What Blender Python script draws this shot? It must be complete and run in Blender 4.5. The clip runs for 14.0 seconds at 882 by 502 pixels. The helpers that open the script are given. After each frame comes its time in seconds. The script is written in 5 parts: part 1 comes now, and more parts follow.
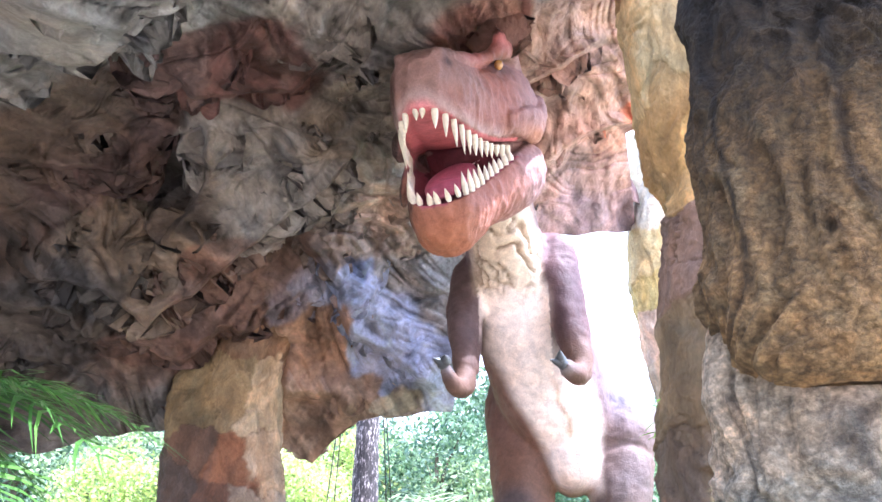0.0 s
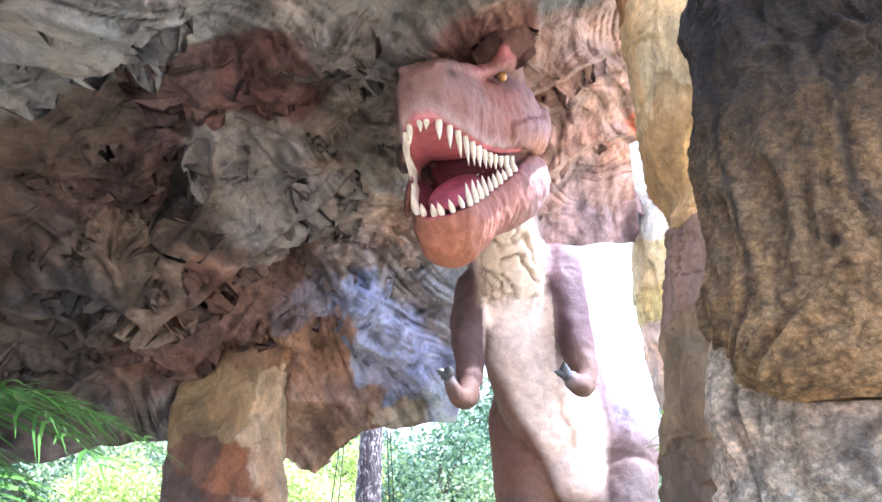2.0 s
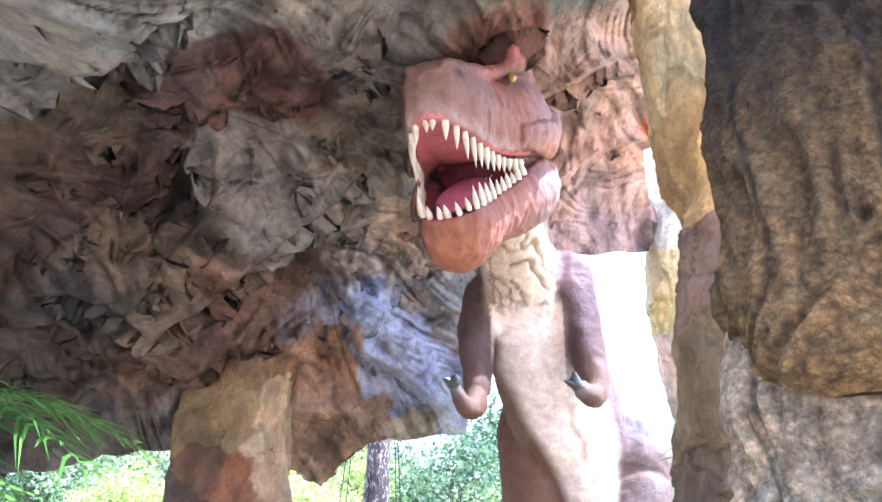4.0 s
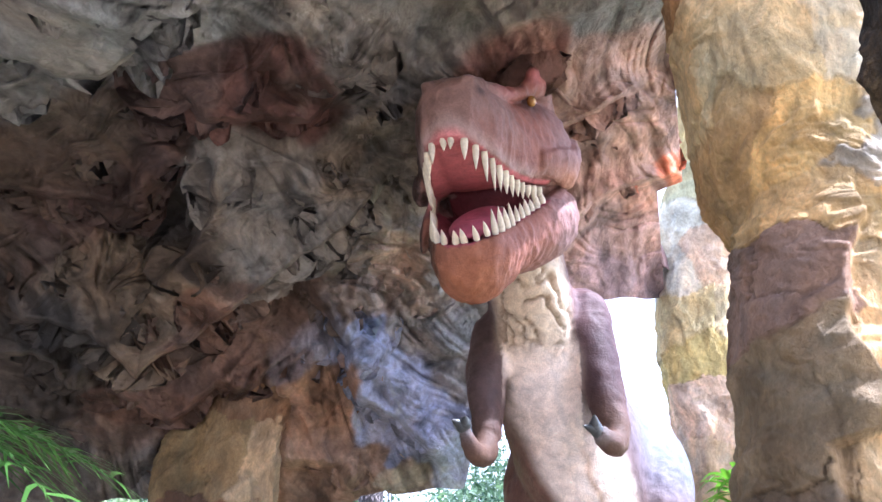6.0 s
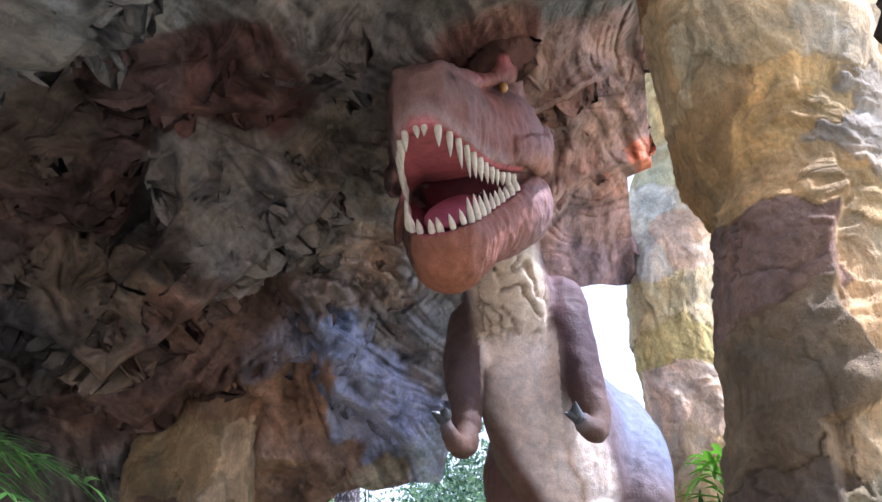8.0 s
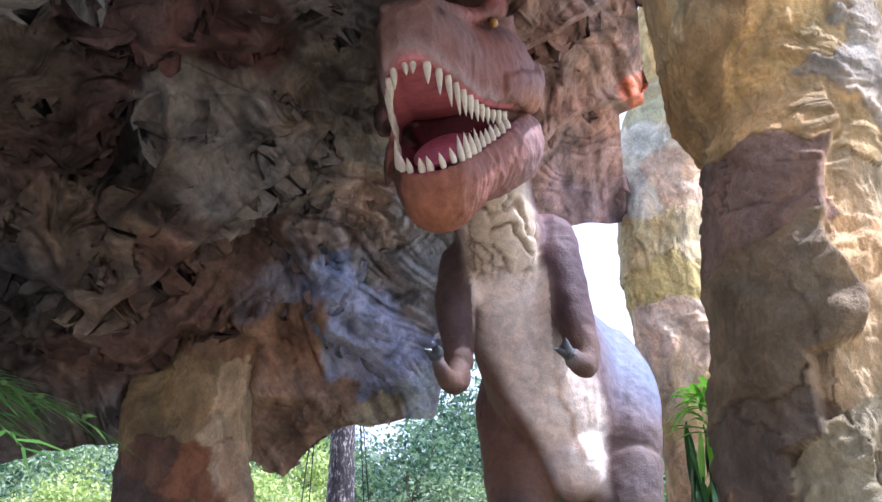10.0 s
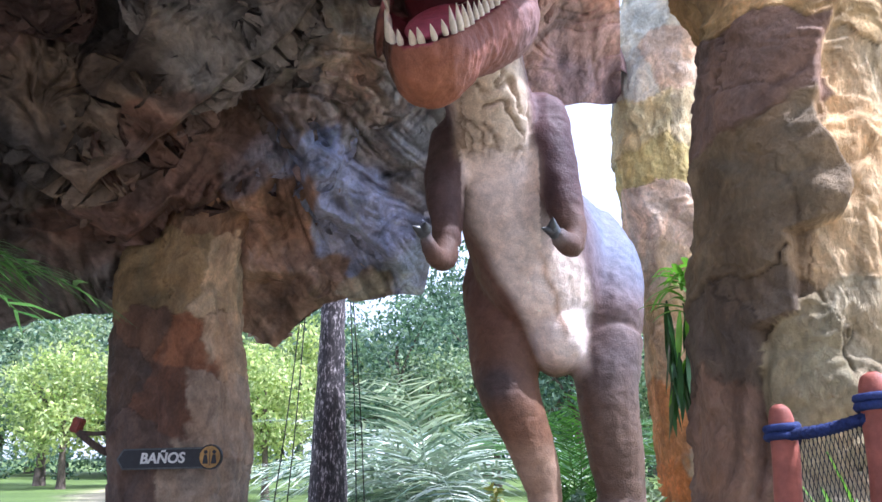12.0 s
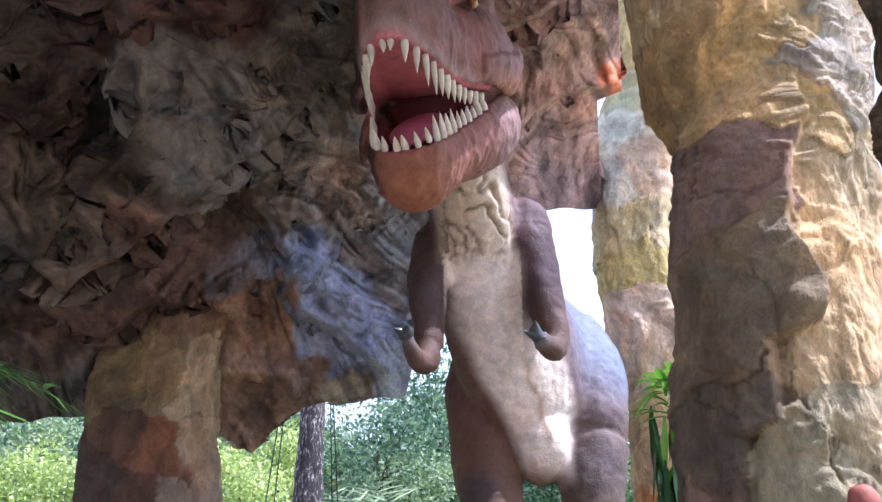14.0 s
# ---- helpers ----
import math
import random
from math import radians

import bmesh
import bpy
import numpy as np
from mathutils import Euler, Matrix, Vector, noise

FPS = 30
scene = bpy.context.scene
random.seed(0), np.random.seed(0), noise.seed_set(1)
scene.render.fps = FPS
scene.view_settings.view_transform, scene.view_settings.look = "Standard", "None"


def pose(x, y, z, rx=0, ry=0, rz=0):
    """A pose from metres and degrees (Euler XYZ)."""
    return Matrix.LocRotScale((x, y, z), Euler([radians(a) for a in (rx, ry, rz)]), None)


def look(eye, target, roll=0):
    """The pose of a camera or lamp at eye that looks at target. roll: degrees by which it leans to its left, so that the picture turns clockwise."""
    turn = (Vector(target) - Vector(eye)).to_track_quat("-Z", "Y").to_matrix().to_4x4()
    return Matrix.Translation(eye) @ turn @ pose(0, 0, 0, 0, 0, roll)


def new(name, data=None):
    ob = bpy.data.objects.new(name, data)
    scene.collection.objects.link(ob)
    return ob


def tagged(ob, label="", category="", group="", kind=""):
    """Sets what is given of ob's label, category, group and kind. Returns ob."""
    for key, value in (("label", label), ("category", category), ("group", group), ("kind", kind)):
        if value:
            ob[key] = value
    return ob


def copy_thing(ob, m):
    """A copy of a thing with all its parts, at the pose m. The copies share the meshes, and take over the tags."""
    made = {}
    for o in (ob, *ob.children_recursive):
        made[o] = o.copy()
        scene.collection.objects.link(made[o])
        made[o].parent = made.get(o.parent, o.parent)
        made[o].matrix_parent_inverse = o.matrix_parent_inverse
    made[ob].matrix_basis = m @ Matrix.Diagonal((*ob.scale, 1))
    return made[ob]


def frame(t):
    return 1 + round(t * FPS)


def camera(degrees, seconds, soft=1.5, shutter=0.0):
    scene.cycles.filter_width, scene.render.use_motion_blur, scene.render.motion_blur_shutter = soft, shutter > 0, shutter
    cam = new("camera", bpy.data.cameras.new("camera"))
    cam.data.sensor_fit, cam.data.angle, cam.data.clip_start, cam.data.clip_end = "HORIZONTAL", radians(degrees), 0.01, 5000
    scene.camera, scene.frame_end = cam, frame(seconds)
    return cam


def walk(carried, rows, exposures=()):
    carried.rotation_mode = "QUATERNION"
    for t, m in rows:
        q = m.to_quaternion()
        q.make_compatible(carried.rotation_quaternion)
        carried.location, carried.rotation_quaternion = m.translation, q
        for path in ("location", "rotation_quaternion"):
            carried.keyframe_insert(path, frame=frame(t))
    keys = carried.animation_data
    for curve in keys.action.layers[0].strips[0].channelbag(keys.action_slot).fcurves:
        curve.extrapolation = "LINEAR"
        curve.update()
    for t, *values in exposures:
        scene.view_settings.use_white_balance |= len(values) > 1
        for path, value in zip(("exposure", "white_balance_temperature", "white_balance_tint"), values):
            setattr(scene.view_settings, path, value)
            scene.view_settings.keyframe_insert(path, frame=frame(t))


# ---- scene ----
cam = camera(60.1, 14.0)
PATH = [
    (0, (0.597, 0.414, 1.623), (0.276, 2.231, 2.394), 0.8),
    (0.5, (0.596, 0.407, 1.626), (0.272, 2.227, 2.387), 1.0),
    (1, (0.599, 0.406, 1.627), (0.273, 2.221, 2.401), 0.7),
    (1.5, (0.6, 0.403, 1.625), (0.273, 2.209, 2.422), 0.9),
    (2, (0.602, 0.407, 1.63), (0.271, 2.213, 2.425), 1.1),
    (2.5, (0.613, 0.416, 1.63), (0.271, 2.222, 2.419), 0.9),
    (3, (0.644, 0.455, 1.63), (0.274, 2.255, 2.419), 1.2),
    (3.2, (0.664, 0.481, 1.623), (0.291, 2.277, 2.419), 1.5),
    (5.5, (0.425, 0.978, 1.625), (0.078, 2.72, 2.543), 2.6),
    (6, (0.326, 1.101, 1.601), (0.001, 2.822, 2.567), 2.9),
    (6.5, (0.237, 1.139, 1.606), (-0.058, 2.857, 2.586), 2.0),
    (7, (0.204, 1.16, 1.611), (-0.049, 2.879, 2.602), 0.7),
    (7.5, (0.211, 1.182, 1.612), (-0.03, 2.903, 2.602), 0.1),
    (8, (0.221, 1.195, 1.608), (-0.013, 2.936, 2.565), -0.1),
    (8.5, (0.23, 1.182, 1.589), (-0.006, 2.987, 2.418), -0.8),
    (11, (0.246, 1.203, 1.595), (0.034, 3.021, 2.4), -0.5),
    (11.5, (0.259, 1.202, 1.583), (0.042, 3.076, 2.246), -0.1),
    (12, (0.26, 1.205, 1.56), (0.041, 3.122, 2.085), -0.0),
    (12.5, (0.249, 1.185, 1.527), (0.029, 3.124, 1.965), 0.3),
    (13, (0.26, 1.187, 1.523), (0.06, 3.113, 2.024), 0.6),
    (13.5, (0.269, 1.206, 1.552), (0.096, 3.073, 2.249), 0.7),
    (14, (0.271, 1.209, 1.576), (0.103, 3.045, 2.351), -0.0),
]
walk(cam, [(t, look(e, g, r)) for t, e, g, r in PATH],
     [(t, s, 5450, 22) for t, s in ((0, 2.08), (3.2, 2.08), (5.5, 1.72), (7, 1.0), (8.5, 0.74), (11, 0.74), (12.5, 0.7), (14, 0.67))])


# ---- light ----
world = bpy.data.worlds.new("world")
scene.world = world
world.use_nodes = True
wn = world.node_tree
sky = wn.nodes.new("ShaderNodeTexSky")
sky.sky_type, sky.sun_disc = "NISHITA", False
SUN_EL, SUN_AZ = radians(56), radians(98)      # azimuth clockwise from +y
sky.sun_elevation, sky.sun_rotation = SUN_EL, SUN_AZ
sky.air_density, sky.dust_density = 1.0, 2.5
wn.nodes["Background"].inputs[1].default_value = 0.15
haze = wn.nodes.new("ShaderNodeMix")
haze.data_type = "RGBA"
haze.inputs[0].default_value = 0.55
haze.inputs[7].default_value = (9.0, 9.6, 10.6, 1)      # thin bright haze over the whole sky
wn.links.new(sky.outputs[0], haze.inputs[6])
wn.links.new(haze.outputs[2], wn.nodes["Background"].inputs[0])
sun = new("sun", bpy.data.lights.new("sun", "SUN"))
sun.data.energy, sun.data.angle, sun.data.color = 5.0, radians(0.6), (1, 0.96, 0.90)
sun_dir = Vector((math.sin(SUN_AZ) * math.cos(SUN_EL), math.cos(SUN_AZ) * math.cos(SUN_EL), math.sin(SUN_EL)))
sun.matrix_world = look(sun_dir * 50, (0, 0, 0))


# ---- materials ----
def mat(name):
    m = bpy.data.materials.new(name)
    m.use_nodes = True
    nt = m.node_tree
    return m, nt, nt.nodes["Principled BSDF"]


def node(nt, kind, **kw):
    n = nt.nodes.new(kind)
    for k, v in kw.items():
        if k in n.inputs:
            n.inputs[k].default_value = v
    return n


def coords(nt, scale=(1, 1, 1)):
    tc = nt.nodes.new("ShaderNodeTexCoord")
    mp = nt.nodes.new("ShaderNodeMapping")
    mp.inputs["Scale"].default_value = scale
    nt.links.new(tc.outputs["Object"], mp.inputs[0])
    return mp.outputs[0]


def ramp(nt, fac, stops):
    r = nt.nodes.new("ShaderNodeValToRGB")
    while len(r.color_ramp.elements) < len(stops):
        r.color_ramp.elements.new(0.5)
    for e, (p, c) in zip(r.color_ramp.elements, stops):
        e.position, e.color = p, (*c, 1) if len(c) == 3 else c
    nt.links.new(fac, r.inputs[0])
    return r.outputs[0]


def mix(nt, kind, fac, a, b):
    n = nt.nodes.new("ShaderNodeMix")
    n.data_type, n.blend_type = "RGBA", kind
    for sock, v in ((n.inputs[0], fac), (n.inputs[6], a), (n.inputs[7], b)):
        if isinstance(v, (int, float)):
            sock.default_value = v
        elif isinstance(v, tuple):
            sock.default_value = (*v, 1)
        else:
            nt.links.new(v, sock)
    return n.outputs[2]


def painted(name, rough=0.7, grain=14.0, fold=3.0, bump=0.5, dist=0.02, stretch=(1, 1, 1), detail=6, vary=0.45, spec=0.35, wrinkle=0.0, scales=0.0, tone=1.0):
    """Painted, sculpted surface: the paint is a colour layer of the mesh, with stains, grain and relief."""
    m, nt, bs = mat(name)
    at = nt.nodes.new("ShaderNodeAttribute")
    at.attribute_name = "paint"
    co = coords(nt, stretch)
    n1 = node(nt, "ShaderNodeTexNoise", Scale=fold, Detail=detail, Roughness=0.62, Distortion=0.6)
    n2 = node(nt, "ShaderNodeTexNoise", Scale=grain, Detail=8, Roughness=0.7)
    n3 = node(nt, "ShaderNodeTexNoise", Scale=fold * 0.35, Detail=5, Roughness=0.6, Distortion=1.2)
    for n in (n1, n2, n3):
        nt.links.new(co, n.inputs["Vector"])
    v1 = ramp(nt, n1.outputs[0], [(0.3, (1 - vary,) * 3), (0.7, (1 + vary * 0.6,) * 3)])
    v2 = ramp(nt, n2.outputs[0], [(0.3, (1 - vary * 0.7,) * 3), (0.72, (1 + vary * 0.5,) * 3)])
    v3 = ramp(nt, n3.outputs[0], [(0.35, (1 - 0.18 * tone, 1 - 0.12 * tone, 1 - 0.05 * tone)), (0.65, (1 + 0.14 * tone, 1 + 0.03 * tone, 1 - 0.08 * tone))])
    c = mix(nt, "MULTIPLY", 1.0, at.outputs[0], v1)
    c = mix(nt, "MULTIPLY", 1.0, c, v2)
    c = mix(nt, "MULTIPLY", 1.0, c, v3)
    nt.links.new(c, bs.inputs["Base Color"])
    bs.inputs["Roughness"].default_value = rough
    bs.inputs["Specular IOR Level"].default_value = spec
    add = node(nt, "ShaderNodeMath")
    add.operation = "MULTIPLY_ADD"
    nt.links.new(n1.outputs[0], add.inputs[0])
    add.inputs[1].default_value = 2.2
    nt.links.new(n2.outputs[0], add.inputs[2])
    height = add.outputs[0]
    if wrinkle:      # long pulled folds
        wv = node(nt, "ShaderNodeTexNoise", Scale=1.0, Detail=2, Roughness=0.45, Distortion=1.3)
        nt.links.new(co, wv.inputs["Vector"])
        ab = node(nt, "ShaderNodeMath")
        ab.operation = "PINGPONG"
        ab.inputs[1].default_value = 0.07
        nt.links.new(wv.outputs[0], ab.inputs[0])
        ad = node(nt, "ShaderNodeMath")
        ad.operation = "MULTIPLY_ADD"
        ad.inputs[1].default_value = wrinkle * 14
        nt.links.new(ab.outputs[0], ad.inputs[0])
        nt.links.new(height, ad.inputs[2])
        height = ad.outputs[0]
    if scales:       # hide scales
        vo = node(nt, "ShaderNodeTexVoronoi", Scale=scales)
        nt.links.new(co, vo.inputs["Vector"])
        ad = node(nt, "ShaderNodeMath")
        ad.operation = "MULTIPLY_ADD"
        ad.inputs[1].default_value = -0.7
        nt.links.new(vo.outputs["Distance"], ad.inputs[0])
        nt.links.new(height, ad.inputs[2])
        height = ad.outputs[0]
    b = node(nt, "ShaderNodeBump", Strength=bump, Distance=dist)
    nt.links.new(height, b.inputs["Height"])
    nt.links.new(b.outputs[0], bs.inputs["Normal"])
    return m


def plain(name, color, rough=0.6, vary=0.25, scale=12.0, bump=0.2, stretch=(1, 1, 1), spec=0.4):
    m, nt, bs = mat(name)
    co = coords(nt, stretch)
    n1 = node(nt, "ShaderNodeTexNoise", Scale=scale, Detail=6, Roughness=0.65)
    n2 = node(nt, "ShaderNodeTexNoise", Scale=scale * 0.15, Detail=4)
    nt.links.new(co, n1.inputs["Vector"])
    nt.links.new(co, n2.inputs["Vector"])
    lo, hi = tuple(v * (1 - vary) for v in color), tuple(min(1, v * (1 + vary)) for v in color)
    c = ramp(nt, n1.outputs[0], [(0.3, lo), (0.7, hi)])
    c = mix(nt, "MULTIPLY", 1.0, c, ramp(nt, n2.outputs[0], [(0.35, (1 - vary,) * 3), (0.65, (1 + vary * 0.4,) * 3)]))
    nt.links.new(c, bs.inputs["Base Color"])
    bs.inputs["Roughness"].default_value = rough
    bs.inputs["Specular IOR Level"].default_value = spec
    b = node(nt, "ShaderNodeBump", Strength=bump, Distance=0.01)
    nt.links.new(n1.outputs[0], b.inputs["Height"])
    nt.links.new(b.outputs[0], bs.inputs["Normal"])
    return m


def leafy(name, a, b, rough=0.5, through_light=0.35):
    """Leaves: colour varied from leaf to leaf, some light passing through."""
    m, nt, bs = mat(name)
    geo = nt.nodes.new("ShaderNodeNewGeometry")
    c = ramp(nt, geo.outputs["Random Per Island"], [(0.0, a), (1.0, b)])
    n1 = node(nt, "ShaderNodeTexNoise", Scale=0.6, Detail=3)
    nt.links.new(coords(nt), n1.inputs["Vector"])
    c = mix(nt, "MULTIPLY", 1.0, c, ramp(nt, n1.outputs[0], [(0.35, (0.6, 0.65, 0.6)), (0.65, (1.25, 1.2, 1.1))]))
    nt.links.new(c, bs.inputs["Base Color"])
    bs.inputs["Roughness"].default_value = rough
    tr = nt.nodes.new("ShaderNodeBsdfTranslucent")
    nt.links.new(mix(nt, "MULTIPLY", 1.0, c, (1.0, 1.12, 0.7)), tr.inputs[0])
    ms = nt.nodes.new("ShaderNodeMixShader")
    ms.inputs[0].default_value = through_light
    nt.links.new(bs.outputs[0], ms.inputs[1])
    nt.links.new(tr.outputs[0], ms.inputs[2])
    nt.links.new(ms.outputs[0], nt.nodes["Material Output"].inputs[0])
    return m


ROOF = painted("sculpted_roof_rock", 0.8, 16, 3.6, 0.9, 0.045, vary=0.42, stretch=(1, 0.7, 1), wrinkle=0.25)
PILLAR = painted("sculpted_pillar_rock", 0.8, 38, 5.0, 0.8, 0.028, vary=0.36, stretch=(1, 1, 0.7))
ROUGH_ROCK = painted("rough_near_rock", 0.8, 130, 22.0, 1.0, 0.03, stretch=(1, 1, 1), vary=0.6)
SKIN = painted("painted_hide", 0.6, 70, 9, 0.4, 0.010, stretch=(1, 1, 1), vary=0.28, spec=0.25, scales=60, tone=0.3)
TOOTH = plain("ivory_tooth", (0.78, 0.70, 0.55), 0.35, 0.15, 30, 0.1)
EYE = plain("amber_glass_eye", (0.45, 0.22, 0.05), 0.08, 0.3, 40, 0.0, spec=0.8)
CLAW = plain("dark_claw", (0.06, 0.07, 0.08), 0.3, 0.3, 20, 0.2, spec=0.6)
# leaf greens paled and blued, putting distant haze into the colour
LEAF_LIGHT = leafy("leaf_light", (0.26, 0.38, 0.12), (0.72, 0.76, 0.38))
LEAF_MID = leafy("leaf_mid", (0.15, 0.25, 0.16), (0.40, 0.47, 0.31))
LEAF_DARK = leafy("leaf_dark", (0.03, 0.09, 0.07), (0.26, 0.38, 0.28))
FROND = leafy("palm_frond", (0.04, 0.13, 0.03), (0.12, 0.28, 0.06), 0.35, 0.3)
FROND_BLUE = leafy("shaded_palm_frond", (0.015, 0.07, 0.05), (0.05, 0.17, 0.11), 0.3, 0.2)
# near-white end of the range puts sun glare on the leaflets into colour
FROND_SUNLIT = leafy("sunlit_palm_frond", (0.07, 0.16, 0.12), (0.78, 0.86, 0.80), 0.2, 0.2)
BARK = plain("bark", (0.13, 0.10, 0.08), 0.85, 0.5, 20, 0.8, (1, 1, 0.3))
POST = plain("terracotta_post_paint", (0.42, 0.13, 0.09), 0.6, 0.25, 20, 0.4)
ROPE = plain("blue_rope_fibre", (0.03, 0.05, 0.17), 0.8, 0.4, 60, 0.6)
NET = plain("dark_net_cord", (0.03, 0.035, 0.05), 0.8, 0.3, 40, 0.2)
CORD = plain("swing_cord", (0.05, 0.05, 0.045), 0.8, 0.3, 30, 0.2)


# ---- building helpers ----
def mesh_from(name, verts, faces, materials, smooth=True, paint=None, mats=None):
    me = bpy.data.meshes.new(name)
    me.from_pydata(verts if isinstance(verts, list) else verts.tolist(), [], faces if isinstance(faces, list) else faces.tolist())
    for m in materials:
        me.materials.append(m)
    if smooth:
        me.polygons.foreach_set("use_smooth", np.ones(len(me.polygons), dtype=bool))
    if mats is not None:
        me.polygons.foreach_set("material_index", np.array(mats, dtype=np.int32))
    if paint is not None:
        lay = me.color_attributes.new("paint", "FLOAT_COLOR", "POINT")
        lay.data.foreach_set("color", np.c_[np.clip(paint, 0, 1), np.ones(len(paint))].astype(np.float32).ravel())
    me.update()
    return me


def obj(name, verts, faces, materials, parent=None, label="", **kw):
    ob = new(name, mesh_from(name, verts, faces, materials, **kw))
    if parent:
        ob.parent = parent
    if label:
        ob["label"] = label
    return ob


def part(name, bm, material, parent, label=""):
    me = bpy.data.meshes.new(name)
    bm.to_mesh(me)
    bm.free()
    me.materials.append(material)
    ob = new(name, me)
    ob.parent = parent
    if label:
        ob["label"] = label
    return ob


def grid_faces(nu, nv, wrap=False):
    i, j = np.meshgrid(np.arange(nu if wrap else nu - 1), np.arange(nv - 1), indexing="ij")
    a = i * nv + j
    b = ((i + 1) % nu) * nv + j
    return np.stack([a, b, b + 1, a + 1], -1).reshape(-1, 4)


def hash01(ix, iy, iz, seed):
    h = (ix * 374761393 + iy * 668265263 + iz * 2147483647 + seed * 144665) & 0xFFFFFFFF
    h = ((h ^ (h >> 13)) * 1274126177) & 0xFFFFFFFF
    return ((h ^ (h >> 16)) & 0xFFFF) / 65535.0


def vnoise(p, seed=0):
    """Smooth value noise, -1 to 1, of points (n, 3)."""
    i = np.floor(p).astype(np.int64)
    f = p - i
    f = f * f * f * (f * (f * 6 - 15) + 10)
    out = 0
    for dx in (0, 1):
        for dy in (0, 1):
            for dz in (0, 1):
                w = (f[:, 0] if dx else 1 - f[:, 0]) * (f[:, 1] if dy else 1 - f[:, 1]) * (f[:, 2] if dz else 1 - f[:, 2])
                out = out + w * hash01(i[:, 0] + dx, i[:, 1] + dy, i[:, 2] + dz, seed)
    return out * 2 - 1


def fbm(p, octaves=4, seed=0, gain=0.5):
    out, a = 0, 1.0
    for k in range(octaves):
        out = out + a * vnoise(p * 2.03 ** k + 17.3 * k, seed + k)
        a *= gain
    return out


def ridged(p, octaves=4, seed=0, gain=0.55):
    """Folds with sharp crests, 0 to about 1.5."""
    out, a = 0, 1.0
    for k in range(octaves):
        n = 1 - np.abs(vnoise(p * 2.07 ** k + 9.1 * k, seed + k)) * 1.6
        out = out + a * n
        a *= gain
    return out


def sstep(a, b, x):
    t = np.clip((x - a) / (b - a), 0, 1)
    return t * t * (3 - 2 * t)


def lerp(a, b, w):
    return a * (1 - w)[:, None] + np.array(b) * w[:, None]


def catmull(st, n):
    """Smooth rows through the stations st, n rows between each pair."""
    s = np.array(st, float)
    s = np.vstack([2 * s[0] - s[1], s, 2 * s[-1] - s[-2]])
    rows = []
    for k in range(1, len(s) - 2):
        for t in np.linspace(0, 1, n, endpoint=False):
            p0, p1, p2, p3 = s[k - 1:k + 3]
            rows.append(0.5 * (2 * p1 + (p2 - p0) * t + (2 * p0 - 5 * p1 + 4 * p2 - p3) * t * t + (3 * p1 - p0 - 3 * p2 + p3) * t ** 3))
    rows.append(s[-2])
    return np.array(rows)


def line_distance(x, y, pts):
    """Distance of points to a bent line, positive on the left of its direction, and how far along it they lie (0 to 1)."""
    best, sign, place = np.full(x.shape, 1e9), np.ones(x.shape), np.zeros(x.shape)
    for k, ((ax, ay), (bx, by)) in enumerate(zip(pts[:-1], pts[1:])):
        dx, dy = bx - ax, by - ay
        t = np.clip(((x - ax) * dx + (y - ay) * dy) / (dx * dx + dy * dy), 0, 1)
        d = np.hypot(x - ax - t * dx, y - ay - t * dy)
        s = np.sign(dx * (y - ay) - dy * (x - ax))
        near = d < best
        best, sign, place = np.where(near, d, best), np.where(near, s, sign), np.where(near, (k + t) / (len(pts) - 1), place)
    return best * sign, place


# ---- the sculpted rock roof: a shell bulging round a point under it ----
C0 = np.array([0.3, 1.1, 1.6])


def roof_depth(u, v):
    q = 0.0846 - 0.0451 * u - 0.0065 * v - 0.0048 * u * u - 0.034 * u * v + 0.1296 * v * v
    return 1 / np.clip(q, 0.06, 1.2)


# ledges: a bent line, how far the rock above it hangs out, how fast that fades
LEDGES = [
    ([(-0.95, 0.52), (-0.863, 0.463), (-0.744, 0.43), (-0.638, 0.351), (-0.551, 0.438), (-0.455, 0.505), (-0.374, 0.577), (-0.309, 0.665), (-0.284, 0.716)], 1.15, 0.11),
    ([(-0.75, 0.36), (-0.642, 0.32), (-0.567, 0.277), (-0.506, 0.343), (-0.395, 0.358)], 0.5, 0.06),
    ([(-1.2, 0.78), (-1.03, 0.74), (-0.903, 0.717), (-0.775, 0.671), (-0.634, 0.637)], 0.3, 0.08),
    ([(-0.60, 0.78), (-0.584, 0.70), (-0.581, 0.649), (-0.609, 0.551), (-0.64, 0.50)], 0.5, 0.07),
]
LEDGES += [
    ([(-0.754, 0.963), (-0.626, 0.858), (-0.521, 0.846), (-0.428, 0.83), (-0.34, 0.93), (-0.321, 1.061)], 0.45, 0.09),
    ([(-0.568, 0.782), (-0.673, 0.857), (-0.806, 0.98)][::-1], 0.3, 0.08),
    ([(-1.25, 1.11), (-1.149, 1.074), (-0.996, 1.021), (-0.93, 0.97), (-0.865, 0.963), (-0.805, 1.039), (-0.79, 1.10), (-0.702, 1.11), (-0.608, 1.2)], 0.5, 0.25),
    ([(-0.155, 1.15), (-0.124, 1.043), (-0.089, 0.99), (-0.023, 1.037), (0.074, 1.016), (0.128, 1.065), (0.14, 1.2)], 0.25, 0.2),
]
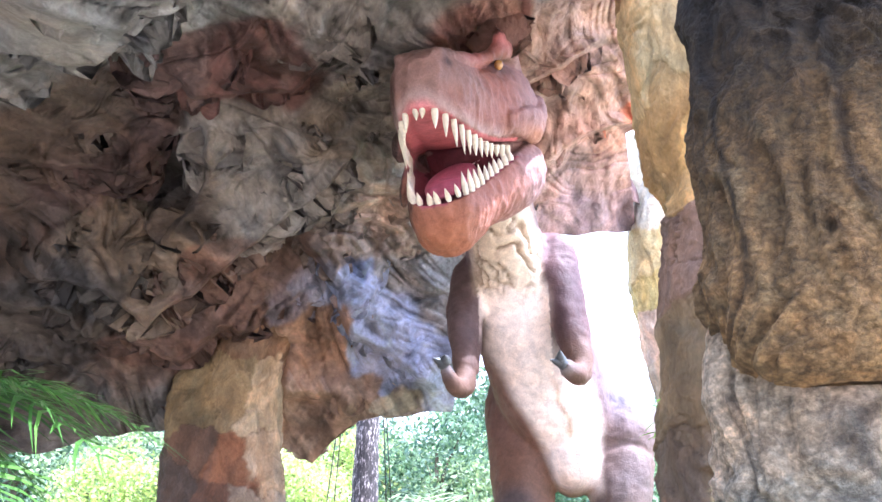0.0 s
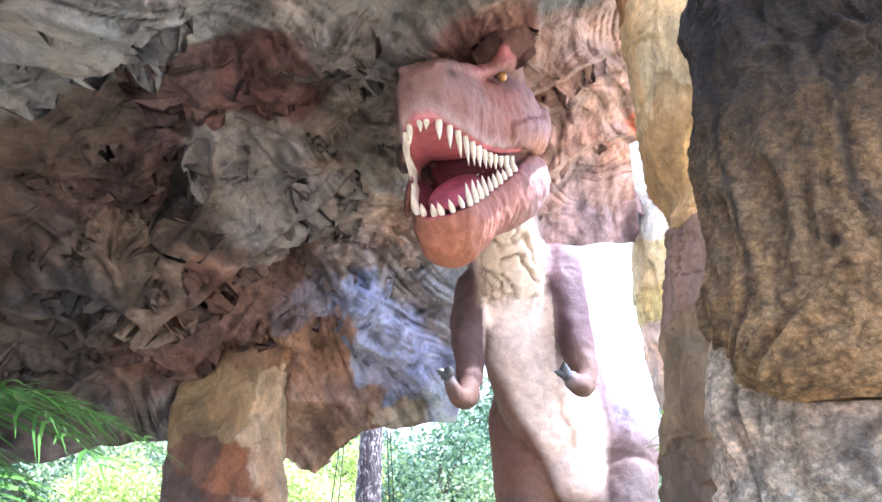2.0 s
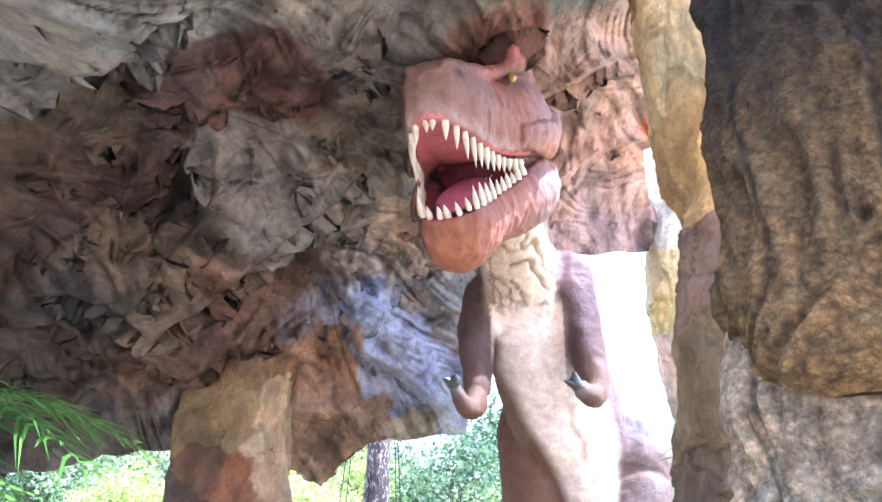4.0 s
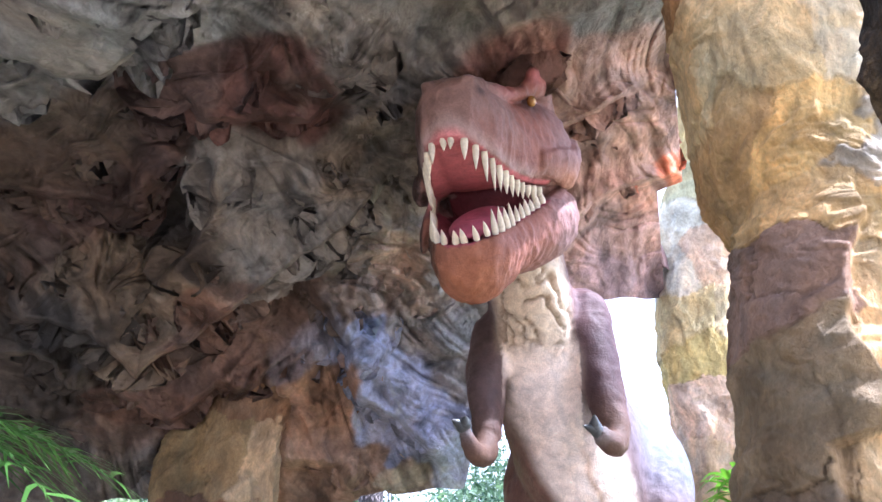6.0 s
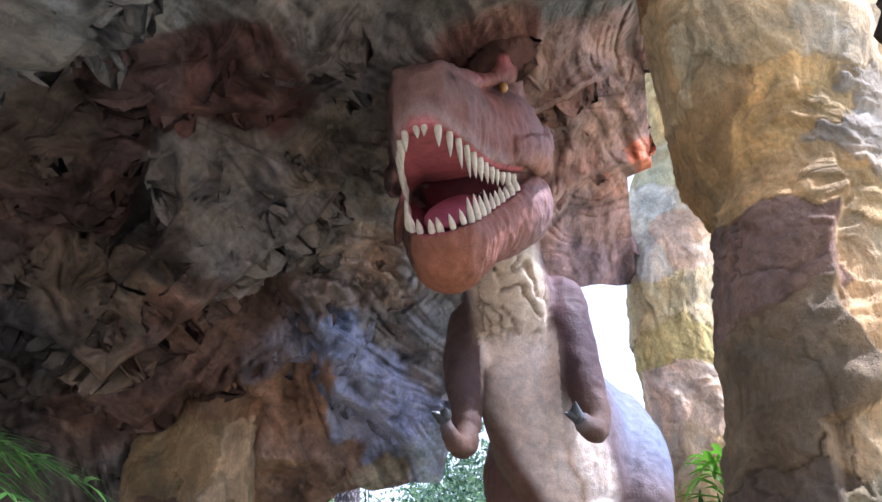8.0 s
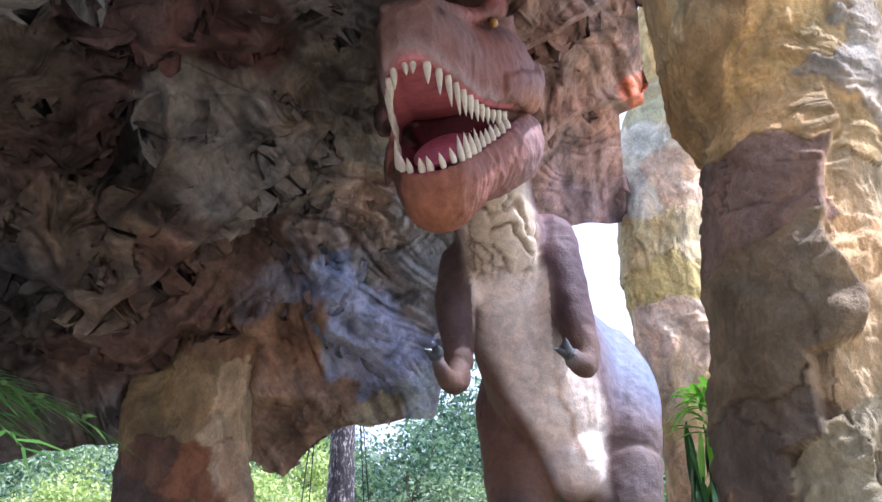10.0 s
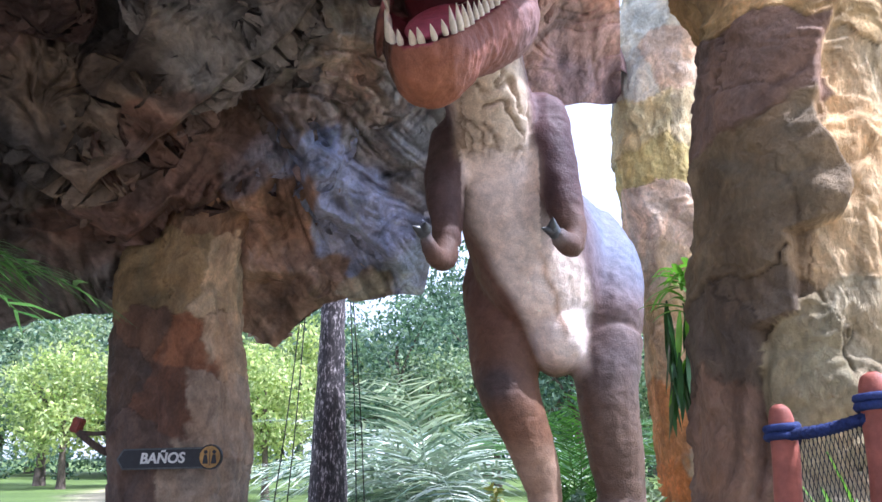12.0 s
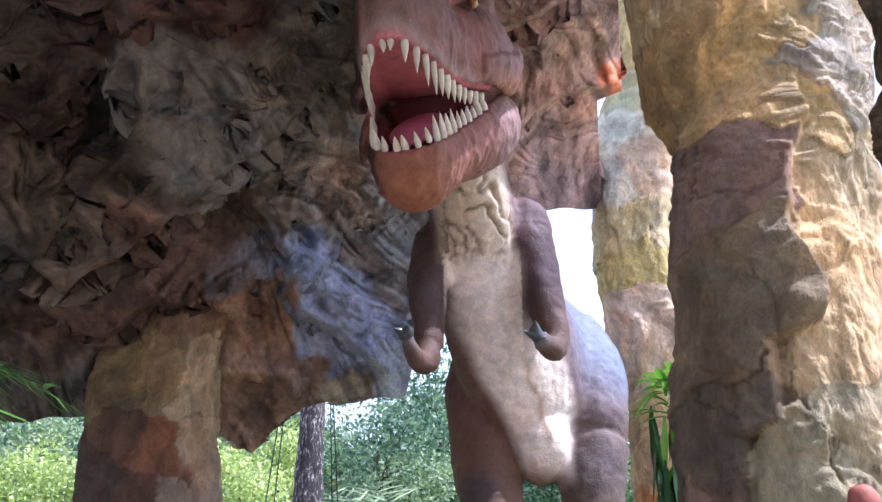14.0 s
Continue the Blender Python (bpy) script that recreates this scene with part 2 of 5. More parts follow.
LEDGES += [
    ([(-0.40, 0.53), (-0.356, 0.471), (-0.287, 0.331), (-0.206, 0.258), (-0.146, 0.215)], 0.50, 0.07),
    ([(-0.33, 0.50), (-0.276, 0.422), (-0.209, 0.376), (-0.125, 0.30)], -0.28, 0.05),
    ([(-0.011, 0.588), (0.034, 0.605), (0.09, 0.642), (0.153, 0.657), (0.2, 0.66)], 0.6, 0.1),
    ([(-0.02, 0.77), (0.02, 0.798), (0.105, 0.836), (0.16, 0.87)], 0.35, 0.07),
    ([(-0.37, 0.504), (-0.315, 0.541), (-0.24, 0.567)], 0.3, 0.06),
    ([(-1.3, 0.5), (-1.0, 0.44), (-0.82, 0.40), (-0.70, 0.33)], 0.4, 0.07),
    ([(-1.2, 0.33), (-0.9, 0.31), (-0.75, 0.29), (-0.6, 0.25)], 0.35, 0.06),
    ([(-0.42, 0.245), (-0.34, 0.23), (-0.27, 0.21)], 0.4, 0.05),
]
# gathers, where folds run together: place, reach, depth, number of folds
GATHERS = [(-0.303, 0.60, 0.11, 0.30, 7), (-0.419, 0.82, 0.15, 0.34, 7), (-0.275, 0.716, 0.10, 0.26, 8), (-0.47, 0.66, 0.12, 0.28, 7), (-0.724, 0.50, 0.12, 0.34, 7), (-0.60, 0.41, 0.08, 0.18, 6),
           (-0.38, 0.45, 0.10, 0.30, 8), (0.144, 0.785, 0.10, 0.22, 8), (0.02, 0.80, 0.20, 0.36, 9), (0.09, 0.55, 0.10, 0.26, 7), (-0.17, 0.47, 0.12, 0.34, 7), (-0.13, 0.20, 0.22, 0.34, 9),
           (-0.27, 0.20, 0.09, 0.30, 9), (-0.62, 0.93, 0.16, 0.32, 7), (-0.86, 0.80, 0.2, 0.36, 8), (-0.96, 1.04, 0.16, 0.20, 6)]

# paint: place, reach, colour
GREY, BROWN, MAROON, TAN = (0.225, 0.207, 0.188), (0.10, 0.07, 0.052), (0.13, 0.064, 0.053), (0.21, 0.16, 0.115)
BLUE, PINK, DARK, RED = (0.38, 0.43, 0.60), (0.32, 0.21, 0.175), (0.09, 0.078, 0.07), (0.48, 0.16, 0.09)
RUST, SANDY, PALE = (0.32, 0.205, 0.145), (0.38, 0.265, 0.19), (0.30, 0.29, 0.27)
PAINTS = [
    (-1.02, 1.05, 0.14, PALE), (-0.86, 1.04, 0.08, PALE), (-0.75, 1.15, 0.10, PALE), (-0.92, 0.82, 0.14, BROWN), (-0.68, 0.90, 0.09, (0.13, 0.085, 0.075)), (-0.47, 0.907, 0.10, MAROON),
    # the near-black patch at -0.61, 0.62 paints the hollow's deep shade
    (-0.83, 0.70, 0.12, (0.085, 0.05, 0.042)), (-0.74, 0.54, 0.10, (0.15, 0.115, 0.085)), (-0.82, 0.41, 0.09, DARK), (-0.61, 0.62, 0.07, (0.055, 0.045, 0.04)), (-0.66, 0.44, 0.05, TAN), (-1.2, 0.5, 0.25, BROWN), (-1.1, 0.25, 0.2, DARK),
]
PAINTS += [
    (-0.31, 0.92, 0.08, GREY), (-0.5, 0.68, 0.09, GREY), (-0.42, 0.60, 0.08, GREY), (-0.374, 0.55, 0.06, GREY), (-0.30, 0.76, 0.07, (0.29, 0.25, 0.20)), (-0.515, 0.40, 0.06, (0.16, 0.095, 0.07)),
    (-0.60, 0.33, 0.05, (0.15, 0.09, 0.07)), (-0.46, 0.46, 0.05, (0.20, 0.14, 0.115)), (-0.42, 0.42, 0.04, (0.26, 0.22, 0.24)), (-0.28, 0.50, 0.06, (0.38, 0.30, 0.25)), (-0.16, 0.47, 0.08, (0.28, 0.27, 0.26)), (-0.68, 0.22, 0.05, (0.14, 0.125, 0.11)),
]
PAINTS += [
    (-0.30, 0.40, 0.035, BLUE), (-0.245, 0.345, 0.04, BLUE), (-0.19, 0.285, 0.035, BLUE), (-0.15, 0.235, 0.03, BLUE), (-0.34, 0.45, 0.03, (0.34, 0.34, 0.42)),
    (-0.36, 0.33, 0.05, RUST), (-0.28, 0.25, 0.04, SANDY), (-0.40, 0.24, 0.05, SANDY), (-0.33, 0.17, 0.03, (0.36, 0.25, 0.18)), (-0.19, 0.21, 0.02, (0.40, 0.34, 0.27)),
    (-0.05, 0.93, 0.08, (0.30, 0.15, 0.12)), (0.10, 0.86, 0.09, PINK), (0.08, 0.74, 0.07, PINK), (0.165, 0.685, 0.035, RED), (0.06, 0.66, 0.05, (0.30, 0.175, 0.14)),
    (0.066, 0.58, 0.06, (0.31, 0.20, 0.175)), (0.09, 0.51, 0.06, (0.27, 0.19, 0.20)), (-0.15, 1.3, 0.3, GREY), (0.1, 1.03, 0.06, GREY), (0.5, 1.5, 0.3, TAN),
]


def soft_ridges(p, octaves=2, seed=0, gain=0.45):
    """Cloth-like folds with rounded crests and narrow valleys."""
    out, a = 0, 1.0
    for k in range(octaves):
        n = np.abs(vnoise(p * 2.1 ** k + 5.7 * k, seed + k))
        out = out + a * (np.sqrt(n * n + 0.0012) * 1.6 - 0.5)
        a *= gain
    return out


def pillows(g, seed):
    """Bulges that meet in sharp creases; 0 in the creases' depth to 1 on the crowns."""
    gi = np.floor(g).astype(np.int64)
    f1 = np.full(len(g), 9.0)
    for dx in (-1, 0, 1):
        for dy in (-1, 0, 1):
            for dz in (-1, 0, 1):
                c = gi + np.array([dx, dy, dz])
                h = np.c_[hash01(c[:, 0], c[:, 1], c[:, 2], seed), hash01(c[:, 0], c[:, 1], c[:, 2], seed + 7), hash01(c[:, 0], c[:, 1], c[:, 2], seed + 13)]
                f1 = np.minimum(f1, ((c + h - g) ** 2).sum(1))
    return 1 - f1


def gathered(u, v, cu, cv, reach, folds, seed):
    """Folds that run out of one point and die away."""
    du, dv = u - cu, v - cv
    d = np.hypot(du, dv) + 1e-6
    turn = 0.5 * vnoise(np.c_[u * 14, v * 14, 0 * u + seed], seed)
    ca, sa = du / d, dv / d
    ca, sa = ca * np.cos(turn) - sa * np.sin(turn), sa * np.cos(turn) + ca * np.sin(turn)
    n = np.abs(vnoise(np.c_[ca * folds * 0.5, sa * folds * 0.5, d * 9 + seed * 1.7], seed + 3))
    n2 = np.abs(vnoise(np.c_[ca * folds * 1.1, sa * folds * 1.1, d * 14 + seed * 2.3], seed + 4))
    axis = seed * 2.4
    fan = sstep(-0.35, 0.55, du / d * math.cos(axis) + dv / d * math.sin(axis))
    return fan * (np.sqrt(n * n + 0.001) * 1.5 + 0.4 * np.sqrt(n2 * n2 + 0.001) - 0.55) * np.exp(-(d / reach) ** 2) * np.minimum(1.0, 1.3 * d / reach)


def cave_roof():
    nu, nv = 620, 440
    a, b = np.meshgrid(np.linspace(0, 1, nu), np.linspace(0, 1, nv), indexing="ij")
    a, b = a.ravel(), b.ravel()
    a = np.interp(a, [0, 0.15, 1], [0, 0.42, 1])
    ug = -1.75 + a * 1.90
    low_u = [-1.8, -1.2, -0.75, -0.70, -0.58, -0.40, -0.327, -0.28, -0.262, -0.125, -0.085, -0.02, 0.03, 0.14, 0.2]
    low_v = [0.10, 0.14, 0.161, 0.184, 0.19, 0.176, 0.140, 0.185, 0.198, 0.212, 0.40, 0.46, 0.472, 0.475, 0.475]
    vl = np.interp(ug, low_u, low_v) + 0.004 * np.sin(ug * 60) * np.sin(ug * 37)
    vt = np.interp(ug, [-1.75, -0.6, 0.0, 0.2], [2.2, 1.9, 1.4, 1.3])
    v = vl + (vt - vl) * np.interp(b, [0, 0.78, 1], [0, 0.52, 1])
    ur = np.interp(v, [0.0, 0.47, 0.65, 0.665, 0.93, 1.05, 1.4, 2.1], [0.13, 0.135, 0.142, 0.18, 0.193, 0.24, 0.34, 0.42])
    u = -1.75 + a * (ur + 1.75)
    y = roof_depth(u, v)
    p = np.c_[u * y, y, v * y]
    for pts, amp, reach in LEDGES:
        wob = 0.014 * vnoise(np.c_[u * 11, v * 11, u * 0 + amp * 10], 5) + 0.006 * vnoise(np.c_[u * 34, v * 34, u * 0 + amp * 10], 6)
        d, place = line_distance(u, v, pts)
        d = d + wob
        hang = sstep(-0.008, 0.012, d) * np.exp(-np.maximum(d, 0) / reach) * sstep(0.0, 0.2, place) * (1 - sstep(0.8, 1.0, place))
        y = y - 1.0 * amp * hang * (y / 8)
    warp = np.c_[fbm(p * 0.5, 2, 11), fbm(p * 0.5, 2, 12), fbm(p * 0.5, 2, 13)]
    q = p + warp * 0.42
    near = np.clip(y / 8, 0.45, 1.1)
    big = fbm(q * 0.5, 2, 21)
    # broken planes: bulges that meet in valleys, hollows that meet in crests, at three sizes
    r1 = np.c_[0.8 * q[:, 0] + 0.6 * q[:, 2], q[:, 1] * 0.6, 0.8 * q[:, 2] - 0.6 * q[:, 0]]
    r2 = np.c_[0.5 * q[:, 0] - 0.87 * q[:, 2], q[:, 1] * 0.6, 0.5 * q[:, 2] + 0.87 * q[:, 0]]
    coarse = pillows(r1 * np.array([0.42, 0.5, 0.8]) + 4.2, 711) - 0.9 * pillows(r2 * np.array([0.42, 0.5, 0.85]) + 8.7, 723)
    middle = pillows(r2 * np.array([1.1, 1.0, 2.3]) + 1.3, 733) - 0.8 * pillows(r1 * np.array([1.0, 1.0, 2.1]) + 6.1, 741)
    small = pillows(r1 * np.array([2.4, 2.0, 5.2]), 751) - 0.8 * pillows(r2 * np.array([2.2, 2.0, 4.6]), 761)
    folds = soft_ridges(np.c_[r1[:, 0] * 0.7, r1[:, 1], r1[:, 2] * 2.4], 2, 31)
    rough = sstep(-0.35, 0.35, vnoise(p * 0.7, 97))
    crumple = soft_ridges(q * 1.5 + 3.1, 3, 45, 0.5)
    fine, total = 0, 1e-6        # fine pulled folds in three drifting directions
    for k, deg in enumerate((20, 75, 140)):
        ca, sa = math.cos(radians(deg)), math.sin(radians(deg))
        across, run = ca * q[:, 0] + sa * q[:, 2], -sa * q[:, 0] + ca * q[:, 2]
        share = np.exp(5 * vnoise(p * 0.55 + 31 * k, 91 + k))
        fine = fine + share * soft_ridges(np.c_[across * 6.5, q[:, 1] * 0.8, run * 1.2], 2, 61 + 3 * k, 0.6)
        total = total + share
    fine = fine / total
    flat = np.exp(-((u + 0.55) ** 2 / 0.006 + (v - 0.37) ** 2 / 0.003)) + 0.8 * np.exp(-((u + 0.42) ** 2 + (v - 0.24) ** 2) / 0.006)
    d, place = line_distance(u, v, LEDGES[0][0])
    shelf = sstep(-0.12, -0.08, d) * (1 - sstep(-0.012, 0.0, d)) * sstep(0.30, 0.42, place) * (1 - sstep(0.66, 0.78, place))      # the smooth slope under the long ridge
    flat = np.clip(flat + shelf, 0, 1)
    rim = 0.35 + 0.65 * sstep(0.0, 0.06, v - vl)
    calm = rim * near * (1 - 0.35 * sstep(-0.2, -0.05, u)) * (1 - 0.8 * flat)
    gather = np.zeros_like(y)
    rng = random.Random(14)
    more = [(rng.uniform(-1.0, 0.15), rng.uniform(0.22, 1.15), rng.uniform(0.05, 0.11), rng.uniform(0.12, 0.24), rng.choice([6, 7, 8])) for _ in range(44)]
    for k, (cu, cv, reach, amp, count) in enumerate(GATHERS + more):
        reach = reach * 1.35
        here = np.hypot(u - cu, v - cv) < reach * 2
        gather[here] += (0.55 if cu > -0.06 else 1.0) * amp * gathered(u[here], v[here], cu, cv, reach, count, 300 + 7 * k)
    relief = 0.30 * coarse + 0.065 * middle + 0.010 * small * rough + 0.20 * folds + 0.06 * crumple * rough + 0.10 * fine
    y = y - 0.2 * big * near - calm * relief - 0.62 * near * gather * rim * (1 - 0.8 * shelf)
    y = np.maximum(y + 0.1, 0.9)
    verts = C0 + np.c_[u * y, y, v * y]
    # paint by nearest patches, with wandering borders
    uu = u + 0.035 * fbm(q * 1.3, 4, 61)
    vv = v + 0.035 * fbm(q * 1.3, 4, 62)
    wsum, col = np.full(len(u), 1e-12), np.zeros((len(u), 3))
    for pu, pv, r, c in PAINTS:
        w = np.exp(-((uu - pu) ** 2 + (vv - pv) ** 2) / (r * r) * 2.2)
        w = w ** 1.8
        wsum += w
        col += w[:, None] * np.array(c)
    col = col / wsum[:, None]
    # colour scaled by place: shade left and high, bounced light low and right
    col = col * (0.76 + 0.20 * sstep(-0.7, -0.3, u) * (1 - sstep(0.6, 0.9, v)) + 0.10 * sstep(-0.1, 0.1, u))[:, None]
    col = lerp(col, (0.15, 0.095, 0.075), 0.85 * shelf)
    streak = np.clip(0.5 + 0.5 * fbm(np.c_[q[:, 0] * 5, q[:, 1] * 2, q[:, 2] * 3], 4, 71), 0, 1)
    col = col * (0.95 + 0.66 * streak)[:, None]
    col = col * (0.68 + 0.66 * sstep(-0.3, 0.3, 0.4 * middle + 2.2 * gather + 0.3 * crumple + 0.9 * fine))[:, None]      # lighter on crests, darker in folds
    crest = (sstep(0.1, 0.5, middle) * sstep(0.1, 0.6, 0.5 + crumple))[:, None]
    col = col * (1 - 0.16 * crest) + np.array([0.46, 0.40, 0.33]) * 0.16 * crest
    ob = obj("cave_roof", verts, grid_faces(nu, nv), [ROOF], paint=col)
    sol = ob.modifiers.new("thickness", "SOLIDIFY")
    sol.thickness, sol.offset = 0.35, -1
    tagged(ob, "sculpted brown, grey and maroon rock roof with drapery folds", "rock roof", kind="structure")
    return ob


cave_roof()


# unseen slab behind the camera, added to keep skylight off the left roof
def rear_shade_roof():
    nx, ny = 120, 110
    X, Y = np.meshgrid(np.linspace(-11, -0.9, nx), np.linspace(-6, 3.2, ny), indexing="ij")
    X, Y = X.ravel(), Y.ravel()
    p = np.c_[X, Y, 0 * X]
    Z = 5.3 - 0.035 * (X + 5) ** 2 + 0.5 * fbm(p * 0.4, 3, 801) - 0.25 * soft_ridges(p * 0.9, 3, 811)
    col = np.array([0.13, 0.095, 0.075]) * (0.7 + 0.6 * sstep(-0.6, 0.6, fbm(p * 0.8, 3, 821)))[:, None]
    ob = obj("shade_roof_rear", np.c_[X, Y, Z], grid_faces(nx, ny), [ROOF], paint=col)
    sol = ob.modifiers.new("thickness", "SOLIDIFY")
    sol.thickness, sol.offset = 0.35, 1
    tagged(ob, "unseen dark brown rock slab overhead, added to darken the left of the roof", "rock roof", kind="structure")


rear_shade_roof()


# unseen slab over the near rock, added to block the sun there
def side_shade_roof():
    nx, ny = 60, 60
    X, Y = np.meshgrid(np.linspace(0.9, 4.4, nx), np.linspace(-0.4, 3.3, ny), indexing="ij")
    X, Y = X.ravel(), Y.ravel()
    p = np.c_[X, Y, 0 * X]
    Z = 5.2 + 0.25 * fbm(p * 0.6, 3, 831) - 0.15 * soft_ridges(p * 1.1, 3, 841)
    col = np.array([0.12, 0.09, 0.07]) * (0.7 + 0.6 * sstep(-0.6, 0.6, fbm(p * 0.8, 3, 851)))[:, None]
    ob = obj("shade_roof_side", np.c_[X, Y, Z], grid_faces(nx, ny), [ROOF], paint=col)
    sol = ob.modifiers.new("thickness", "SOLIDIFY")
    sol.thickness, sol.offset = 0.3, 1
    tagged(ob, "unseen dark brown rock slab over the near rock, added to keep the sun off it", "rock roof", kind="structure")


side_shade_roof()


# ---- rock pillars ----
def rock_pillar(name, rings, patches, mat_, seed, label, relief=0.05, groove=0.02, n_round=150, n_up=26, lumps=(), kind="structure", category="rock pillar", cell=(2.2, 2.2, 1.6), pit=0.0, seeds=(), edge=(), seam=1.0, curtain=()):
    """A lumpy upright of painted cement. rings: z, x, y, half width, half depth. patches: colours by height; lumps: x, y, z, reach, push.
    seeds: middles of laid-on slabs, x, y, z, colour; edge: compass angle, spread, push of an upright arris.
    curtain: z, x up to which an upper coat lies over the front."""
    st = catmull(rings, n_up)
    ang = np.linspace(0, 2 * np.pi, n_round, endpoint=False)
    A, K = np.meshgrid(ang, np.arange(len(st)), indexing="ij")
    A, K = A.ravel(), K.ravel()
    z, x, y, rx, ry = st[K].T
    ca, sa = np.cos(A), np.sin(A)
    sq = (np.abs(ca) ** 2.6 + np.abs(sa) ** 2.6) ** (-1 / 2.6)
    d = np.c_[ca * sq, sa * sq, 0 * ca]
    p = np.c_[x + rx * d[:, 0], y + ry * d[:, 1], z]
    out = np.c_[ca, sa, 0 * ca]
    q = p + 0.35 * np.c_[fbm(p * 1.2, 3, seed), fbm(p * 1.2, 3, seed + 1), fbm(p * 1.2, 3, seed + 2)]
    # patchwork: cells with their own colour, joints cut between them
    scale = np.array(cell)
    g = q * scale
    gi = np.floor(g).astype(np.int64)
    f1, f2, cid = np.full(len(p), 9.0), np.full(len(p), 9.0), np.zeros(len(p))
    for dx in (-1, 0, 1):
        for dy in (-1, 0, 1):
            for dz in (-1, 0, 1):
                c = gi + np.array([dx, dy, dz])
                h = np.c_[hash01(c[:, 0], c[:, 1], c[:, 2], seed), hash01(c[:, 0], c[:, 1], c[:, 2], seed + 7), hash01(c[:, 0], c[:, 1], c[:, 2], seed + 13)]
                dist = np.linalg.norm(c + h - g, axis=1)
                cv = hash01(c[:, 0], c[:, 1], c[:, 2], seed + 29)
                closer = dist < f1
                f2 = np.where(closer, f1, np.minimum(f2, dist))
                cid = np.where(closer, cv, cid)
                f1 = np.where(closer, dist, f1)
    joint = 1 - sstep(0.0, 0.032, f2 - f1)
    slab = None
    if seeds:
        at = np.array([sd[:3] for sd in seeds])
        lift = np.array([hash01(np.int64(k), np.int64(3), np.int64(5), seed) for k in range(len(seeds))])
        w = p + 0.16 * np.c_[fbm(p * 2.0, 5, seed + 41, 0.55), fbm(p * 2.0, 5, seed + 42, 0.55), fbm(p * 2.0, 5, seed + 43, 0.55)]
        if curtain:
            lim = np.interp(p[:, 2], [c[0] for c in curtain], [c[1] for c in curtain]) + 0.05 * fbm(p * np.array([0.1, 0.1, 3.5]), 3, seed + 81)
            coat = (1 - sstep(-0.012, 0.012, p[:, 0] - lim)) * (p[:, 1] < 5.1) * (1 - sstep(3.55, 3.95, p[:, 2]))
            w[:, 0] -= 0.3 * coat
        dd = np.linalg.norm((w[:, None] - at[None]) * np.array([1, 0.7, 1]), axis=2)
        two = np.partition(dd, 1, axis=1)[:, :2]
        slab = np.argmin(dd, axis=1)
        gap = two[:, 1] - two[:, 0]
        part_line = (1 - sstep(0.0, 0.014, gap)) * (0.25 + 0.75 * sstep(-0.2, 0.3, vnoise(p * 3.0, seed + 47)))
        joint = np.maximum(0.25 * joint, seam * part_line)
        cid = 0.5 + 0.0 * cid
    push = relief * (1.2 * fbm(q * 1.1, 3, seed + 3) + 0.5 * (ridged(q * np.array([3.2, 3.2, 1.2]), 3, seed + 4) - 0.8)) - groove * joint + 0.04 * (cid - 0.5) * sstep(0.0, 0.1, f2 - f1)
    push = push + 0.012 * fbm(q * 12, 3, seed + 5)
    if slab is not None:      # slabs lap over one another, creased and trowelled
        push = push + 0.035 * seam * (lift[slab] - 0.5) * sstep(0.0, 0.03, gap)
        push = push + 0.022 * soft_ridges(np.c_[q[:, 0] * 2.2, q[:, 1] * 2.2, q[:, 2] * 1.2], 4, seed + 51, 0.6) + seam * 0.02 * (pillows(q * np.array([2.6, 2.6, 1.7]), seed + 55) - pillows(q * np.array([2.2, 2.2, 3.1]), seed + 57)) + 0.008 * (pillows(q * np.array([11, 11, 7]), seed + 59) - 0.6)
    if curtain:
        push = push + 0.11 * coat * sstep(-0.75, -0.25, p[:, 0] - lim)
    for deg, spread, amt in edge:
        off = (A - radians(deg) + np.pi) % (2 * np.pi) - np.pi
        push = push + amt * np.maximum(0, 1 - np.abs(off) / radians(spread))
    if pit:
        grains = 0.22 * pillows(p * np.array([30, 30, 36]) + 0.5 * q, seed + 61) + 0.78 * pillows(p * np.array([62, 62, 70]), seed + 63)
        push = push + pit * (ridged(q * np.array([13, 13, 5]), 2, seed + 6) - 0.8) + 0.02 * fbm(q * 5, 3, seed + 8) + 0.55 * pit * (grains - 0.6) * sstep(-0.4, 0.2, vnoise(p * 3.1, seed + 65))
    for lx, ly, lz, reach, amt in lumps:
        away = ((p - np.array([lx, ly, lz])) ** 2).sum(1)
        push = push + amt * np.exp(-away / reach ** 2)
    p = p + out * push[:, None]
    cols = np.array([c for _, c in patches])
    zs = np.array([zz for zz, _ in patches])
    zz = q[:, 2] + 0.5 * (cid - 0.5)
    k = np.argmin(np.abs(zz[:, None] - zs[None, :]), axis=1)
    col = cols[k] * (0.8 + 0.4 * cid)[:, None]
    if slab is not None:
        tones = np.array([sd[3] for sd in seeds])
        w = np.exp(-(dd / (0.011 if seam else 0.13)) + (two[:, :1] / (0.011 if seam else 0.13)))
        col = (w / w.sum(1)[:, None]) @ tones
        col = col * (0.86 + 0.34 * sstep(-0.6, 0.6, fbm(q * np.array([6, 6, 3]), 3, seed + 71)))[:, None]
    if pit:       # darker between the grains
        col = col * (0.60 + 0.48 * sstep(0.5, 0.95, grains))[:, None]
        vein = np.abs(vnoise(q * np.array([2.6, 2.6, 1.1]), seed + 77))
        col = col * (0.35 + 0.65 * sstep(0.0, 0.10, vein))[:, None]
    col = col * (1 - 0.4 * joint)[:, None]
    nz = len(st)
    faces = grid_faces(n_round, nz, wrap=True).tolist()
    faces.append([i * nz for i in range(n_round)])
    faces.append([i * nz + nz - 1 for i in range(n_round)][::-1])
    ob = obj(name, p, faces, [mat_], paint=col)
